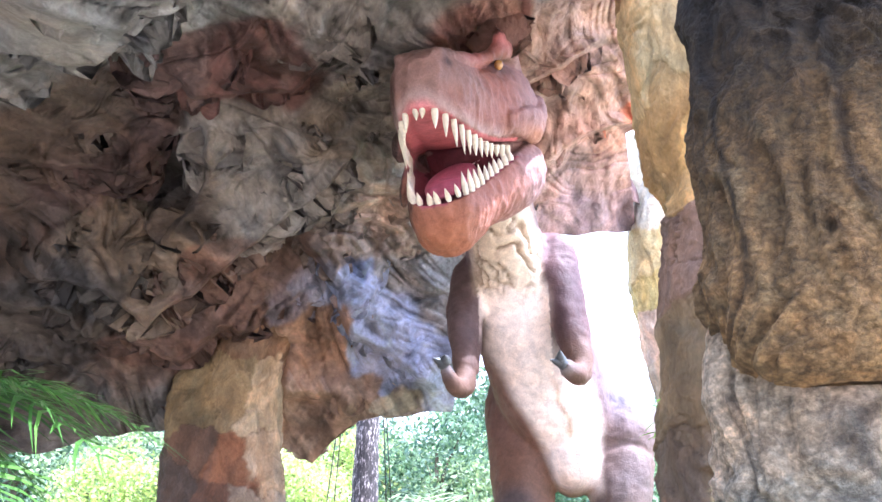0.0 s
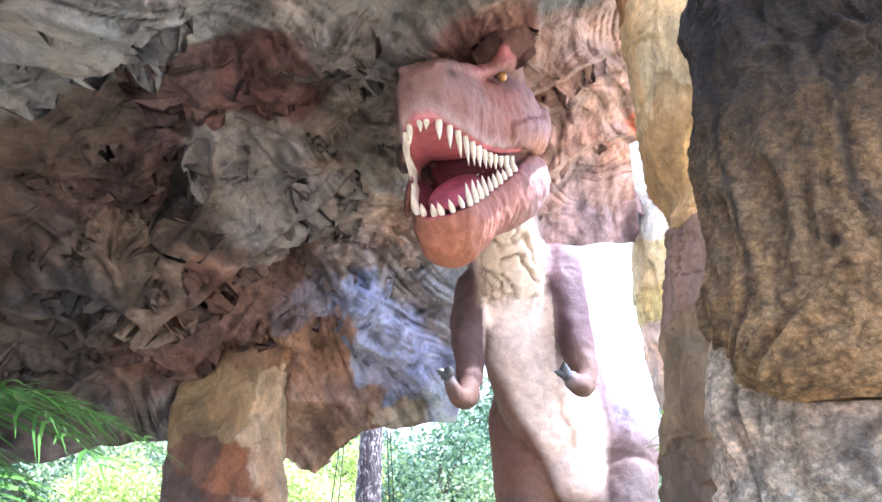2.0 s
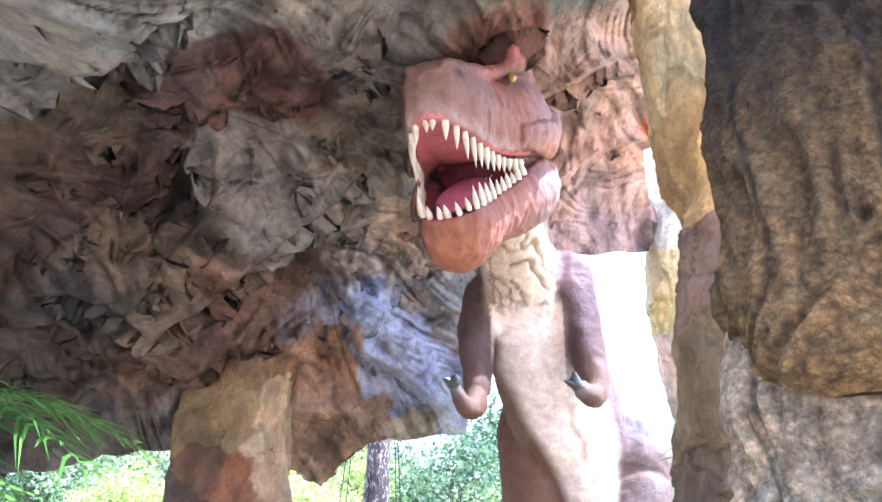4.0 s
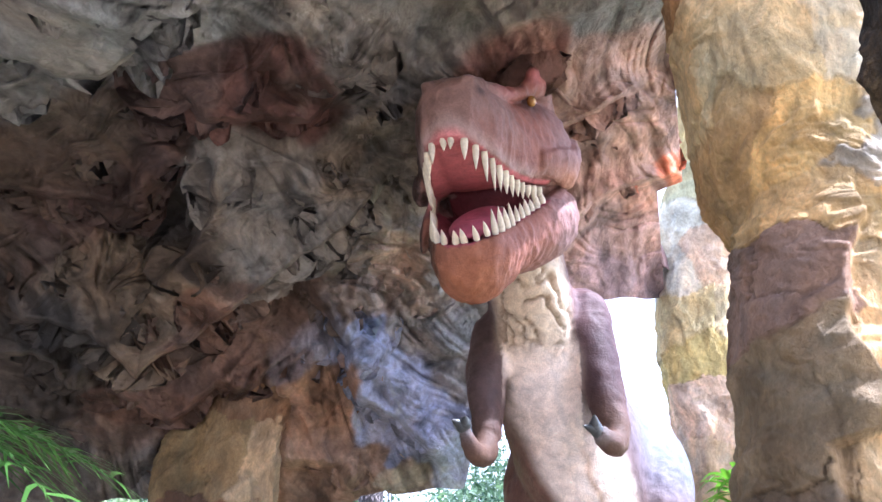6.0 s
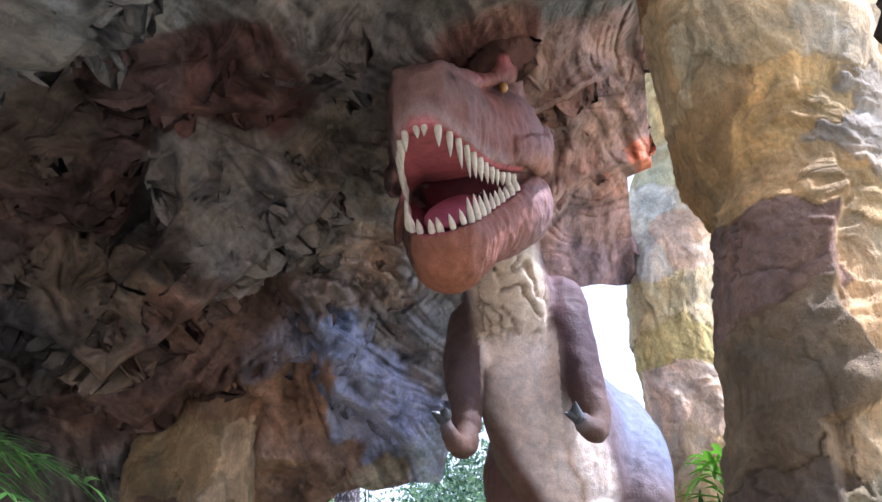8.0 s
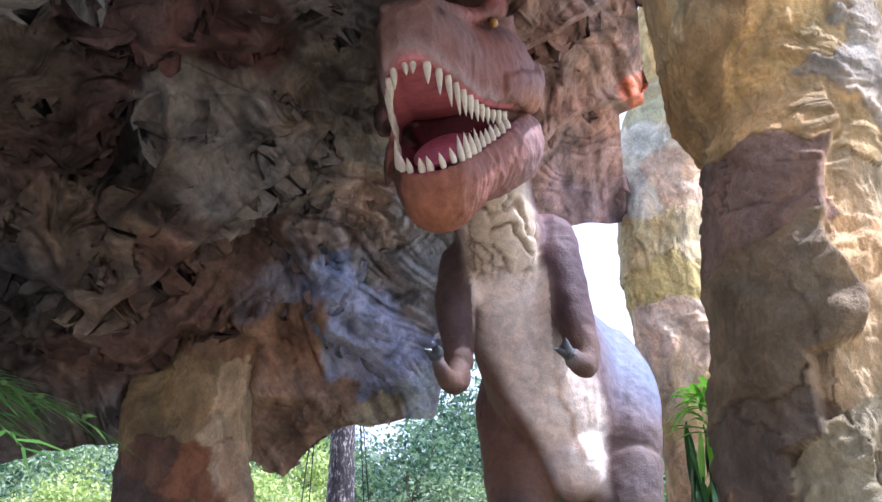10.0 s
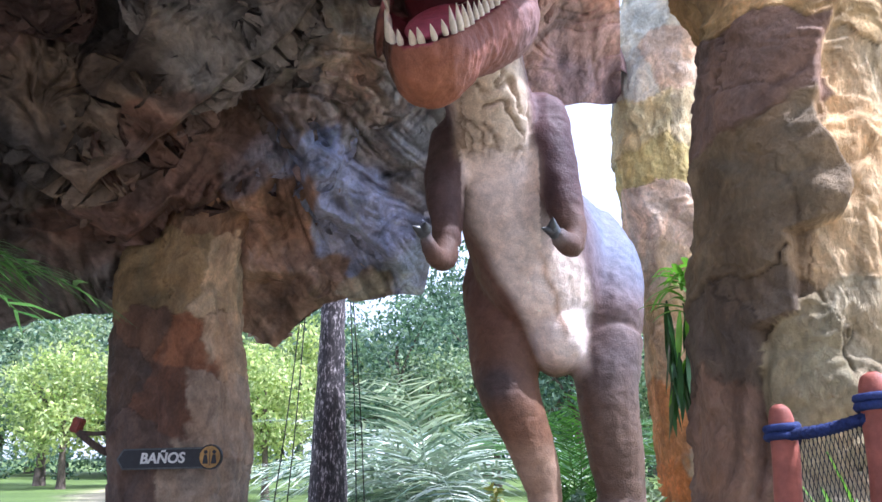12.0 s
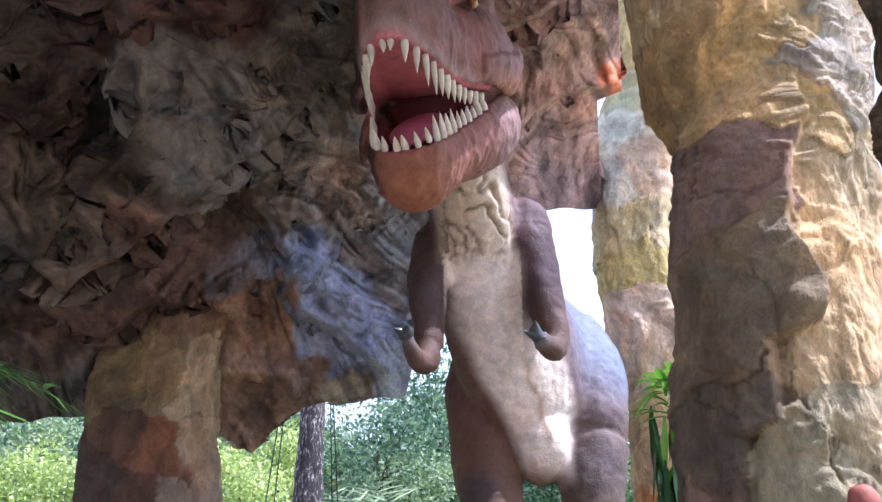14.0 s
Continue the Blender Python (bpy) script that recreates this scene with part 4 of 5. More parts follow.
def dinosaur():
    body = [tube(SPINE, 40, 8)]
    body.append(tube([(0.93, 9.9, 4.05, 0.42, 0.45), (1.03, 9.5, 3.45, 0.47, 0.52), (1.05, 9.2, 2.8, 0.38, 0.42), (1.03, 9.05, 2.2, 0.31, 0.33), (1.08, 9.1, 1.6, 0.27, 0.28), (1.13, 9.15, 1.15, 0.23, 0.23), (1.1, 9.15, 0.8, 0.21, 0.21), (1.08, 9.05, 0.4, 0.22, 0.24), (1.06, 8.95, 0.12, 0.26, 0.28)]))
    body.append(tube([(0.15, 9.8, 3.9, 0.42, 0.45), (0.04, 9.4, 3.35, 0.46, 0.50), (0.0, 9.1, 2.8, 0.36, 0.40), (0.05, 8.85, 2.25, 0.30, 0.31), (0.2, 8.8, 1.85, 0.24, 0.25), (0.33, 8.9, 1.45, 0.19, 0.21), (0.38, 8.95, 1.2, 0.165, 0.18), (0.37, 8.85, 0.8, 0.155, 0.16), (0.36, 8.75, 0.4, 0.18, 0.2), (0.36, 8.65, 0.12, 0.24, 0.26)]))
    for fx, fy in ((1.06, 8.95), (0.36, 8.65)):
        for da in (-35, 0, 35):
            a = radians(-90 + da)
            body.append(tube([(fx, fy, 0.16, 0.12, 0.13), (fx + 0.25 * math.cos(a), fy + 0.25 * math.sin(a), 0.15, 0.11, 0.12), (fx + 0.5 * math.cos(a), fy + 0.5 * math.sin(a), 0.1, 0.08, 0.09)], 12, 4))
    body.append(egg((0.56, 9.0, 2.78), (0.30, 0.5, 0.44)))      # belly hanging between the thighs
    body.append(egg((1.04, 9.3, 3.0), (0.43, 0.46, 0.62)))      # thigh muscle over the hip joint
    # cuff and long toes of the near foot
    body.append(tube([(1.1 + 0.235 * math.cos(a), 9.12 + 0.235 * math.sin(a), 1.08 + 0.02 * math.sin(3 * a), 0.05, 0.05) for a in np.linspace(0, 6.28, 14)], 10, 3))
    for k in (-1, 0, 1):
        body.append(tube([(1.1 + 0.07 * k, 9.0, 1.0, 0.09, 0.10), (1.1 + 0.13 * k, 8.86, 0.8, 0.10, 0.10), (1.09 + 0.2 * k, 8.72, 0.45, 0.11, 0.11), (1.07 + 0.28 * k, 8.6, 0.16, 0.12, 0.12)], 12, 5))
    body.append(tube([(0.34, 8.45, 4.75, 0.22, 0.25), (0.45, 8.1, 4.72, 0.25, 0.28), (0.54, 7.98, 4.25, 0.205, 0.24), (0.64, 7.9, 3.75, 0.15, 0.17), (0.69, 7.83, 3.45, 0.12, 0.13), (0.64, 7.68, 3.35, 0.10, 0.10), (0.52, 7.52, 3.42, 0.07, 0.07)], 22, 6))
    body.append(tube([(-0.22, 8.45, 4.6, 0.22, 0.25), (-0.36, 8.1, 4.55, 0.23, 0.26), (-0.46, 7.95, 4.1, 0.19, 0.23), (-0.45, 7.85, 3.65, 0.14, 0.17), (-0.45, 7.72, 3.3, 0.11, 0.13), (-0.52, 7.52, 3.25, 0.09, 0.09), (-0.6, 7.37, 3.42, 0.06, 0.06)], 22, 6))
    V, N, F = fused("body_clay", body, 0.027, 18)
    # throat folds and skin wrinkles in the neck
    throat = sstep(4.15, 4.4, V[:, 2]) * (1 - sstep(5.0, 5.3, V[:, 2])) * sstep(0.1, 0.6, -N[:, 1]) * (1 - sstep(0.26, 0.42, np.abs(V[:, 0] + 0.02)))
    w = V + 0.12 * np.c_[fbm(V * 4, 2, 401), fbm(V * 4, 2, 402), fbm(V * 4, 2, 403)]
    crack = np.exp(-(vnoise(w * np.array([10, 5.0, 5.0]), 405) / 0.16) ** 2)
    V = V - N * (throat * 0.05 * crack)[:, None] + N * (throat * 0.02)[:, None]
    V = V + N * (0.012 * fbm(V * np.array([5, 5, 3]), 3, 411) + 0.006 * ridged(V * np.array([7, 7, 16]), 2, 415))[:, None]
    # paint
    x, y, z = V.T
    wob = 0.12 * fbm(V * 2.2, 3, 421)
    axis_x = np.interp(y, [s[1] for s in SPINE], [s[0] for s in SPINE])
    col = np.tile(np.array([0.17, 0.092, 0.072]), (len(V), 1))
    col = lerp(col, (0.19, 0.115, 0.125), sstep(3.6, 4.8, z + wob))
    flank = blob(V, (1.3, 9.6, 4.0), (0.6, 1.1, 0.95))
    col = lerp(col, (0.19, 0.22, 0.31), np.clip(flank * 1.5, 0, 1))
    legs = (1 - sstep(2.2, 3.4, z + wob))
    col = lerp(col, (0.19, 0.098, 0.055), legs * 0.9)
    col = lerp(col, (0.15, 0.105, 0.08), legs * sstep(0.7, 0.9, x) * 0.85)
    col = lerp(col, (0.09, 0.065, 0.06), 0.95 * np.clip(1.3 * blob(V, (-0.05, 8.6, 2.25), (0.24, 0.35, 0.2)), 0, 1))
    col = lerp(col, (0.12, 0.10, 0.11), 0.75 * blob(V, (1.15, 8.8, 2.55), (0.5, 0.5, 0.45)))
    col = lerp(col, (0.40, 0.27, 0.19), sstep(0.0, 0.5, 1 - np.abs(z - 1.2) / 0.6) * (x < 0.75))
    belly_w = np.interp(z, [2.3, 2.6, 3.2, 3.8, 4.4, 5.0, 5.6], [0.22, 0.28, 0.44, 0.50, 0.40, 0.36, 0.22])
    belly_x = np.interp(z, [2.3, 2.9, 3.4, 3.9, 4.4, 5.2], [0.64, 0.55, 0.38, 0.15, 0.0, -0.08])
    belly = (1 - sstep(0.72, 1.12, np.abs(x - belly_x) / belly_w + wob * 0.6)) * sstep(-0.15, 0.35, -N[:, 1]) * sstep(2.25, 2.6, z) * (y < 9.7)
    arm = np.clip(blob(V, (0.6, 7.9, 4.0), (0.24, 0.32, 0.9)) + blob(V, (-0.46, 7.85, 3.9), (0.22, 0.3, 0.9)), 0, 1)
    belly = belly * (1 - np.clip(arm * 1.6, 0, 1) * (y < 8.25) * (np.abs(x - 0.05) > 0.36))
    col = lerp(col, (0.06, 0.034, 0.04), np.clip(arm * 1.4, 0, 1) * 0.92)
    col = lerp(col, (0.95, 0.82, 0.74), belly)
    col = lerp(col, (0.46, 0.27, 0.15), 0.7 * belly * np.exp(-((x - belly_x - 0.03 + 0.02 * np.sin(z * 20)) / 0.035) ** 2) * sstep(2.6, 2.8, z) * (1 - sstep(3.3, 3.6, z)))
    col = lerp(col, (0.68, 0.56, 0.41), throat * 0.85)
    deep = throat * crack
    col = lerp(col, (0.30, 0.21, 0.14), np.clip(deep * 0.8, 0, 1))
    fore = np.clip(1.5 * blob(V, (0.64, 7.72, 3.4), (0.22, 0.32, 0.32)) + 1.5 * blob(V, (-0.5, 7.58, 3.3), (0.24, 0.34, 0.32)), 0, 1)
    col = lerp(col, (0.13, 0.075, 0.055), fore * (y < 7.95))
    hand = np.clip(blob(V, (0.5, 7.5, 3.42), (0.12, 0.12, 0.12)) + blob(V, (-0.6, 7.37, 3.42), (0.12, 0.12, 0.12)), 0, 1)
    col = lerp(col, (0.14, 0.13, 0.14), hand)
    # shade round the arm away from the sun, put into the colour
    arm_shade = blob(V, (-0.5, 8.0, 4.1), (0.25, 0.4, 0.7))
    col = lerp(col, (0.12, 0.085, 0.075), np.clip(arm_shade * 0.9, 0, 1) * (1 - belly))

    # head
    skull = box_loft(UPPER, 0.10, False)
    jaw = box_loft(LOWER, 0.12, True)
    bits = [(apply(HEAD, skull[0]), skull[1]), (apply(HEAD @ JAW, jaw[0]), jaw[1])]
    for s in (1, -1):
        bits.append(placed(HEAD, tube([(-0.42, 0.42 * s, 0.60, 0.07, 0.07), (-0.14, 0.455 * s, 0.77, 0.06, 0.07), (0.05, 0.43 * s, 0.80, 0.06, 0.08), (0.2, 0.35 * s, 0.735, 0.06, 0.05), (0.5, 0.25 * s, 0.685, 0.055, 0.045), (0.8, 0.14 * s, 0.70, 0.05, 0.04)], 14, 5)))
        bits.append(egg((0.04, 0.43 * s, 0.86), (0.11, 0.045, 0.09), HEAD))
        bits.append(egg((0.86, 0.12 * s, 0.69), (0.09, 0.06, 0.05), HEAD))
        bits.append(placed(HEAD, tube([(-0.6, 0.40 * s, 0.36, 0.09, 0.20), (-0.36, 0.565 * s, 0.26, 0.08, 0.18), (-0.22, 0.585 * s, 0.21, 0.07, 0.15), (-0.05, 0.54 * s, 0.22, 0.05, 0.12), (0.2, 0.44 * s, 0.20, 0.03, 0.08)], 16, 5)))
    bits.append(egg((-0.30, 0, 0.0), (0.30, 0.46, 0.56), HEAD))
    bits.append(placed(HEAD, tube([(-0.55, 0, -0.1, 0.36, 0.36), (-0.3, 0, 0.05, 0.40, 0.42), (-0.1, 0, 0.15, 0.34, 0.36)], 24, 5)))
    bits.append(placed(HEAD, tube([(-0.05, -0.50, -0.10, 0.04, 0.26), (0.12, -0.46, -0.10, 0.035, 0.22), (0.22, -0.43, -0.09, 0.025, 0.16)], 14, 4)))   # cheek skin
    HV, HN, HF = fused("head_clay", bits, 0.02, 4)
    inv = HEAD.inverted()
    L = apply(inv, HV)
    R = np.array(inv.to_3x3())
    LN = HN @ R.T
    LN /= np.linalg.norm(LN, axis=1)[:, None]
    J = apply((HEAD @ JAW).inverted(), HV)
    lx, ly, lz = L.T
    up_lip = np.interp(lx, [r[0] for r in UPPER], [r[2] for r in UPPER])
    up_w = np.interp(lx, [r[0] for r in UPPER], [r[1] for r in UPPER])
    lo_lip = np.interp(J[:, 0], [r[0] for r in LOWER], [r[3] for r in LOWER])
    lo_w = np.interp(J[:, 0], [r[0] for r in LOWER], [r[1] for r in LOWER])
    hw = 0.08 * fbm(L * 4, 3, 431)
    hc = np.tile(np.array([0.30, 0.125, 0.09]), (len(L), 1))
    hc = lerp(hc, (0.31, 0.18, 0.15), sstep(0.2, 0.5, lz + hw) * sstep(0.3, 0.6, lx))
    hc = lerp(hc, (0.30, 0.20, 0.20), (1 - sstep(-0.15, 0.25, lx + hw)) * 0.7)
    # shade on the head's far side, put into the paint
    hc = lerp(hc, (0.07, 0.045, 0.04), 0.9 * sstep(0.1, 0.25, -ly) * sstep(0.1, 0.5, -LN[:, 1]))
    hc = lerp(hc, (0.15, 0.10, 0.09), 0.6 * sstep(0.62, 0.76, lz + hw) * (1 - sstep(0.2, 0.32, np.abs(ly))))
    hc = lerp(hc, (0.44, 0.17, 0.08), 0.75 * blob(J, (0.95, 0, -0.32), (0.22, 0.28, 0.25)))
    hc = lerp(hc, (0.58, 0.20, 0.19), 0.85 * blob(L, (0.10, 0.44, 0.87), (0.18, 0.12, 0.08)) + 0.6 * blob(L, (0.42, 0.29, 0.70), (0.25, 0.07, 0.06)))
    hc = lerp(hc, (0.05, 0.03, 0.03), 0.9 * np.clip(blob(L, (0.84, 0.19, 0.62), (0.05, 0.05, 0.035)), 0, 1))
    hc = lerp(hc, (0.46, 0.21, 0.12), 0.7 * np.clip(blob(L, (-0.2, 0.62, 0.12), (0.3, 0.14, 0.10)), 0, 1))
    hc = lerp(hc, (0.09, 0.055, 0.05), 0.8 * np.clip(1.4 * blob(L, (0.13, 0.45, 0.66), (0.16, 0.12, 0.07)), 0, 1))
    lip_u = np.exp(-((lz - up_lip - 0.02) / 0.045) ** 2) * (lx > 0.0) * ((np.abs(ly) > up_w * 0.6) | (lx > 0.86)) * sstep(0.0, 0.2, lx)
    lip_l = np.exp(-((J[:, 2] - lo_lip + 0.0) / 0.022) ** 2) * sstep(0.05, 0.2, J[:, 0])
    pale = np.exp(-((lz - up_lip - 0.10) / 0.06) ** 2) * sstep(0.05, 0.3, lx)
    hc = lerp(hc, (0.55, 0.42, 0.40), 0.55 * np.clip(pale, 0, 1))
    hc = lerp(hc, (0.70, 0.27, 0.28), np.clip(lip_u * 1.1, 0, 1))
    hc = lerp(hc, (0.24, 0.10, 0.11), np.clip(lip_l * 0.9, 0, 1))
    roofm = (LN[:, 2] < -0.25) & (np.abs(ly) < up_w * 0.86) & (lz > up_lip - 0.02) & (lz < up_lip + 0.2) & (lx > -0.05) & (lx < 1.03)
    JN = LN @ np.array(JAW.inverted().to_3x3()).T
    floor_ = (JN[:, 2] > 0.2) & (np.abs(J[:, 1]) < lo_w * 0.84) & (J[:, 2] > -0.2) & (J[:, 2] < 0.03) & (J[:, 0] > 0.0)
    back = (lx > -0.06) & (lx < 0.12) & (np.abs(ly) < 0.34) & (lz < 0.14) & (lz > -0.16) & (LN[:, 0] > 0.2)
    hc[roofm] = (0.58, 0.17, 0.18)
    hc[floor_] = (0.34, 0.085, 0.12)
    hc[back] = (0.14, 0.03, 0.04)
    HV = HV + HN * ((0.012 * ridged(L * np.array([9, 9, 4]), 3, 441) + 0.008 * fbm(L * 14, 2, 443)) * (~(roofm | floor_ | back)))[:, None]

    hard, hard_mat = [], []

    def add(bit, k):
        hard.append(bit)
        hard_mat.append((k, len(bit[1])))

    rnd = random.Random(5)
    # upper and lower teeth along the lips
    for rows, m, down in ((UPPER, HEAD, -1), (LOWER, HEAD @ JAW, 1)):
        line = lip_line(rows, 2 if down < 0 else 3, 0.88, 13)
        for s in (1, -1):
            for k, (tx, wy, zz) in enumerate(line):
                size = (0.065 + 0.08 * math.exp(-((k - 7.5) / 2.3) ** 2)) * rnd.uniform(0.75, 1.2) * (1.0 if down < 0 else 0.85)
                lean = 0.03 if k > 9 else 0.0
                b = Vector((tx, s * wy, zz - down * 0.025))
                e = Vector((tx - 0.012 + lean + rnd.uniform(-0.012, 0.012), s * (wy - 0.004), zz + down * size))
                base, tip = np.array(m @ b), np.array(m @ e)
                add(cone(base, tip, 0.022 * 1.35 * rnd.uniform(0.85, 1.15), 8), 1)
    tongue = egg((0.45, 0, -0.04), (0.42, 0.19, 0.06), HEAD @ JAW, 24)
    for s in (1, -1):
        add(egg((0.185, 0.425 * s, 0.665), (0.042, 0.035, 0.04), HEAD, 16), 2)
    # claws on fingers and toes
    for b, e in (((0.52, 7.52, 3.42), (0.40, 7.42, 3.44)), ((0.50, 7.5, 3.45), (0.50, 7.38, 3.52)), ((-0.6, 7.37, 3.42), (-0.68, 7.27, 3.45)), ((-0.58, 7.36, 3.44), (-0.56, 7.25, 3.47))):
        add(egg(b, (0.06, 0.06, 0.06), None, 12), 3)
        add(cone(b, e, 0.05, 10), 3)
    for fx, fy in ((1.06, 8.95), (0.36, 8.65)):
        for da in (-35, 0, 35):
            a = radians(-90 + da)
            add(cone((fx + 0.48 * math.cos(a), fy + 0.48 * math.sin(a), 0.11), (fx + 0.68 * math.cos(a), fy + 0.68 * math.sin(a), 0.03), 0.06, 10), 3)
    XV, XF = joined(hard)
    mats = [0] * (len(F) + len(HF) + len(tongue[1]))
    for k, n in hard_mat:
        mats += [k] * n
    k1, k2 = len(V), len(V) + len(HV)
    k3 = k2 + len(tongue[0])
    faces = F + [[i + k1 for i in q] for q in HF] + [[i + k2 for i in q] for q in tongue[1]] + [[i + k3 for i in q] for q in XF]
    verts = np.vstack([V, HV, tongue[0], XV])
    tc = np.tile(np.array([0.48, 0.12, 0.18]), (len(tongue[0]), 1))
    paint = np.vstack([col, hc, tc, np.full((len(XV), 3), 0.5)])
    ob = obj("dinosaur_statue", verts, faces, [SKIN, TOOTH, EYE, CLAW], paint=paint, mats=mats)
    tagged(ob, "large red-brown tyrannosaur figure with cream belly and open toothy jaws", "dinosaur statue")


dinosaur()


# ---- plants ----
def thing(name, loc, label, category, group=""):
    e = new(name)
    e.empty_display_size = 0.2
    e.location = loc
    tagged(e, label, category, group)
    return e


def leaves(rng, centers, per, spread, size, droop=0.0, slim=0.5):
    """Many small folded leaves round the given centres."""
    n = len(centers) * per
    c = np.repeat(np.asarray(centers), per, axis=0)
    off = rng.normal(size=(n, 3))
    off = off / np.linalg.norm(off, axis=1)[:, None] * (rng.random((n, 1)) ** 0.45) * np.asarray(spread)
    p = c + off
    d = rng.normal(size=(n, 3))
    d[:, 2] -= droop
    d /= np.linalg.norm(d, axis=1)[:, None]
    s = np.cross(d, rng.normal(size=(n, 3)))
    s /= np.linalg.norm(s, axis=1)[:, None]
    L = size * (0.6 + 0.8 * rng.random((n, 1)))
    w = L * slim
    nrm = np.cross(d, s)
    v = np.stack([p - d * L * 0.5, p + s * w * 0.5 + nrm * w * 0.15, p + d * L * 0.5, p - s * w * 0.5 + nrm * w * 0.15], 1).reshape(-1, 3)
    return v, np.arange(n * 4).reshape(-1, 4)


def limb(stations, n=8, steps=4):
    return tube([(x, y, z, r, r) for x, y, z, r in stations], n, steps)


def tree(seed, height, crown_r, crown_h, leaf, clumps=46, per=70, size=0.34, trunk_r=0.22, lean=0.0, label="", bare=0):
    rng = np.random.default_rng(seed)
    t = thing("tree", (0, 0, 0), label, "tree", "trees round the lawn")
    bits = [limb([(0, 0, -0.1, trunk_r * 1.5), (lean * 0.2, 0, height * 0.15, trunk_r), (lean * 0.6, 0.1, height * 0.4, trunk_r * 0.8), (lean, 0, height * 0.75, trunk_r * 0.35)], 10)]
    cz = height - crown_h * 0.5
    tips = []
    for k in range(9 + bare):
        a = rng.random() * 6.28
        h0 = height * rng.uniform(0.25, 0.6)
        r = crown_r * rng.uniform(0.5, 0.9)
        e = (lean + math.cos(a) * r, math.sin(a) * r, cz + crown_h * rng.uniform(-0.4, 0.35))
        bits.append(limb([(lean * 0.6, 0, h0, trunk_r * 0.5), (lean * 0.8 + e[0] * 0.4, e[1] * 0.5, h0 * 0.5 + e[2] * 0.5, trunk_r * 0.32), (*e, trunk_r * 0.08)], 7))
        tips.append(e)
    v, f = joined(bits)
    obj("trunk", v, f, [BARK], parent=t)
    c = rng.normal(size=(clumps, 3))
    c = c / np.linalg.norm(c, axis=1)[:, None] * (rng.random((clumps, 1)) ** 0.38)
    c = c * np.array([crown_r, crown_r, crown_h * 0.5]) * rng.uniform(0.75, 1.15, size=(clumps, 1)) + np.array([lean, 0, cz])
    c = np.vstack([c, np.array(tips)])
    v, f = leaves(rng, c, per, np.array([crown_r * 0.34, crown_r * 0.34, crown_h * 0.14]), size)
    obj("crown", v, f, [leaf], parent=t, smooth=False)
    return t


rng0 = random.Random(77)
kinds = [tree(1, 13, 4.6, 10.5, LEAF_MID, 60, 80, 0.42, 0.3, 0.4, "leafy green tree at the edge of the lawn"),
         tree(2, 11, 4.2, 9.0, LEAF_LIGHT, 56, 80, 0.40, 0.25, -0.5, "light green leafy tree at the edge of the lawn"),
         tree(3, 15, 5.2, 12.5, LEAF_DARK, 66, 80, 0.45, 0.34, 0.2, "tall dark green tree behind the lawn")]
spots = []
for k in range(30):
    x = -82 + k * 3.9 + rng0.uniform(-1.2, 1.2)
    spots.append((x, 66 + rng0.uniform(-5, 8) + 0.05 * x, rng0.choice([0, 0, 1, 2]), rng0.uniform(0.8, 1.2)))
for k in range(20):
    x = -78 + k * 5.6 + rng0.uniform(-2, 2)
    spots.append((x, 82 + rng0.uniform(-4, 6), rng0.choice([0, 2, 2]), rng0.uniform(1.1, 1.5)))
spots += [(-24.0, 40.0, 1, 0.72), (-20.5, 43.0, 0, 0.75), (-28.5, 45.0, 0, 0.85), (-12.0, 31.0, 1, 0.60), (-9.6, 30.0, 1, 0.50), (-14.5, 34, 1, 0.66), (-6.0, 38.0, 2, 0.66), (-1.5, 41.0, 2, 0.62), (-4.0, 35.0, 0, 0.52), (2.5, 37.0, 2, 0.62), (7.0, 40.0, 0, 0.7), (16, 30, 0, 0.8), (11.5, 24, 1, 0.6)]
for k, (x, y, kind, s) in enumerate(spots):
    src = kinds[kind]
    m = pose(x, y, 0, 0, 0, rng0.uniform(0, 360))
    t = copy_thing(src, m)
    t.scale = (s, s, s * rng0.uniform(0.92, 1.1))
for k, src in enumerate(kinds):
    src.matrix_basis = pose(-96 - 7 * k, 70, 0, 0, 0, 40 * k)


def shrub_border():
    rng = np.random.default_rng(8)
    c = np.c_[rng.uniform(-90, 45, 420), rng.uniform(58, 64, 420), rng.uniform(0.2, 2.4, 420)]
    v, f = leaves(rng, c, 45, np.array([1.3, 0.9, 0.8]), 0.4)
    ob = obj("shrub_border", v, f, [LEAF_DARK], smooth=False)
    tagged(ob, "dark green undergrowth along the far edge of the lawn", "shrubs", kind="stuff")


shrub_border()


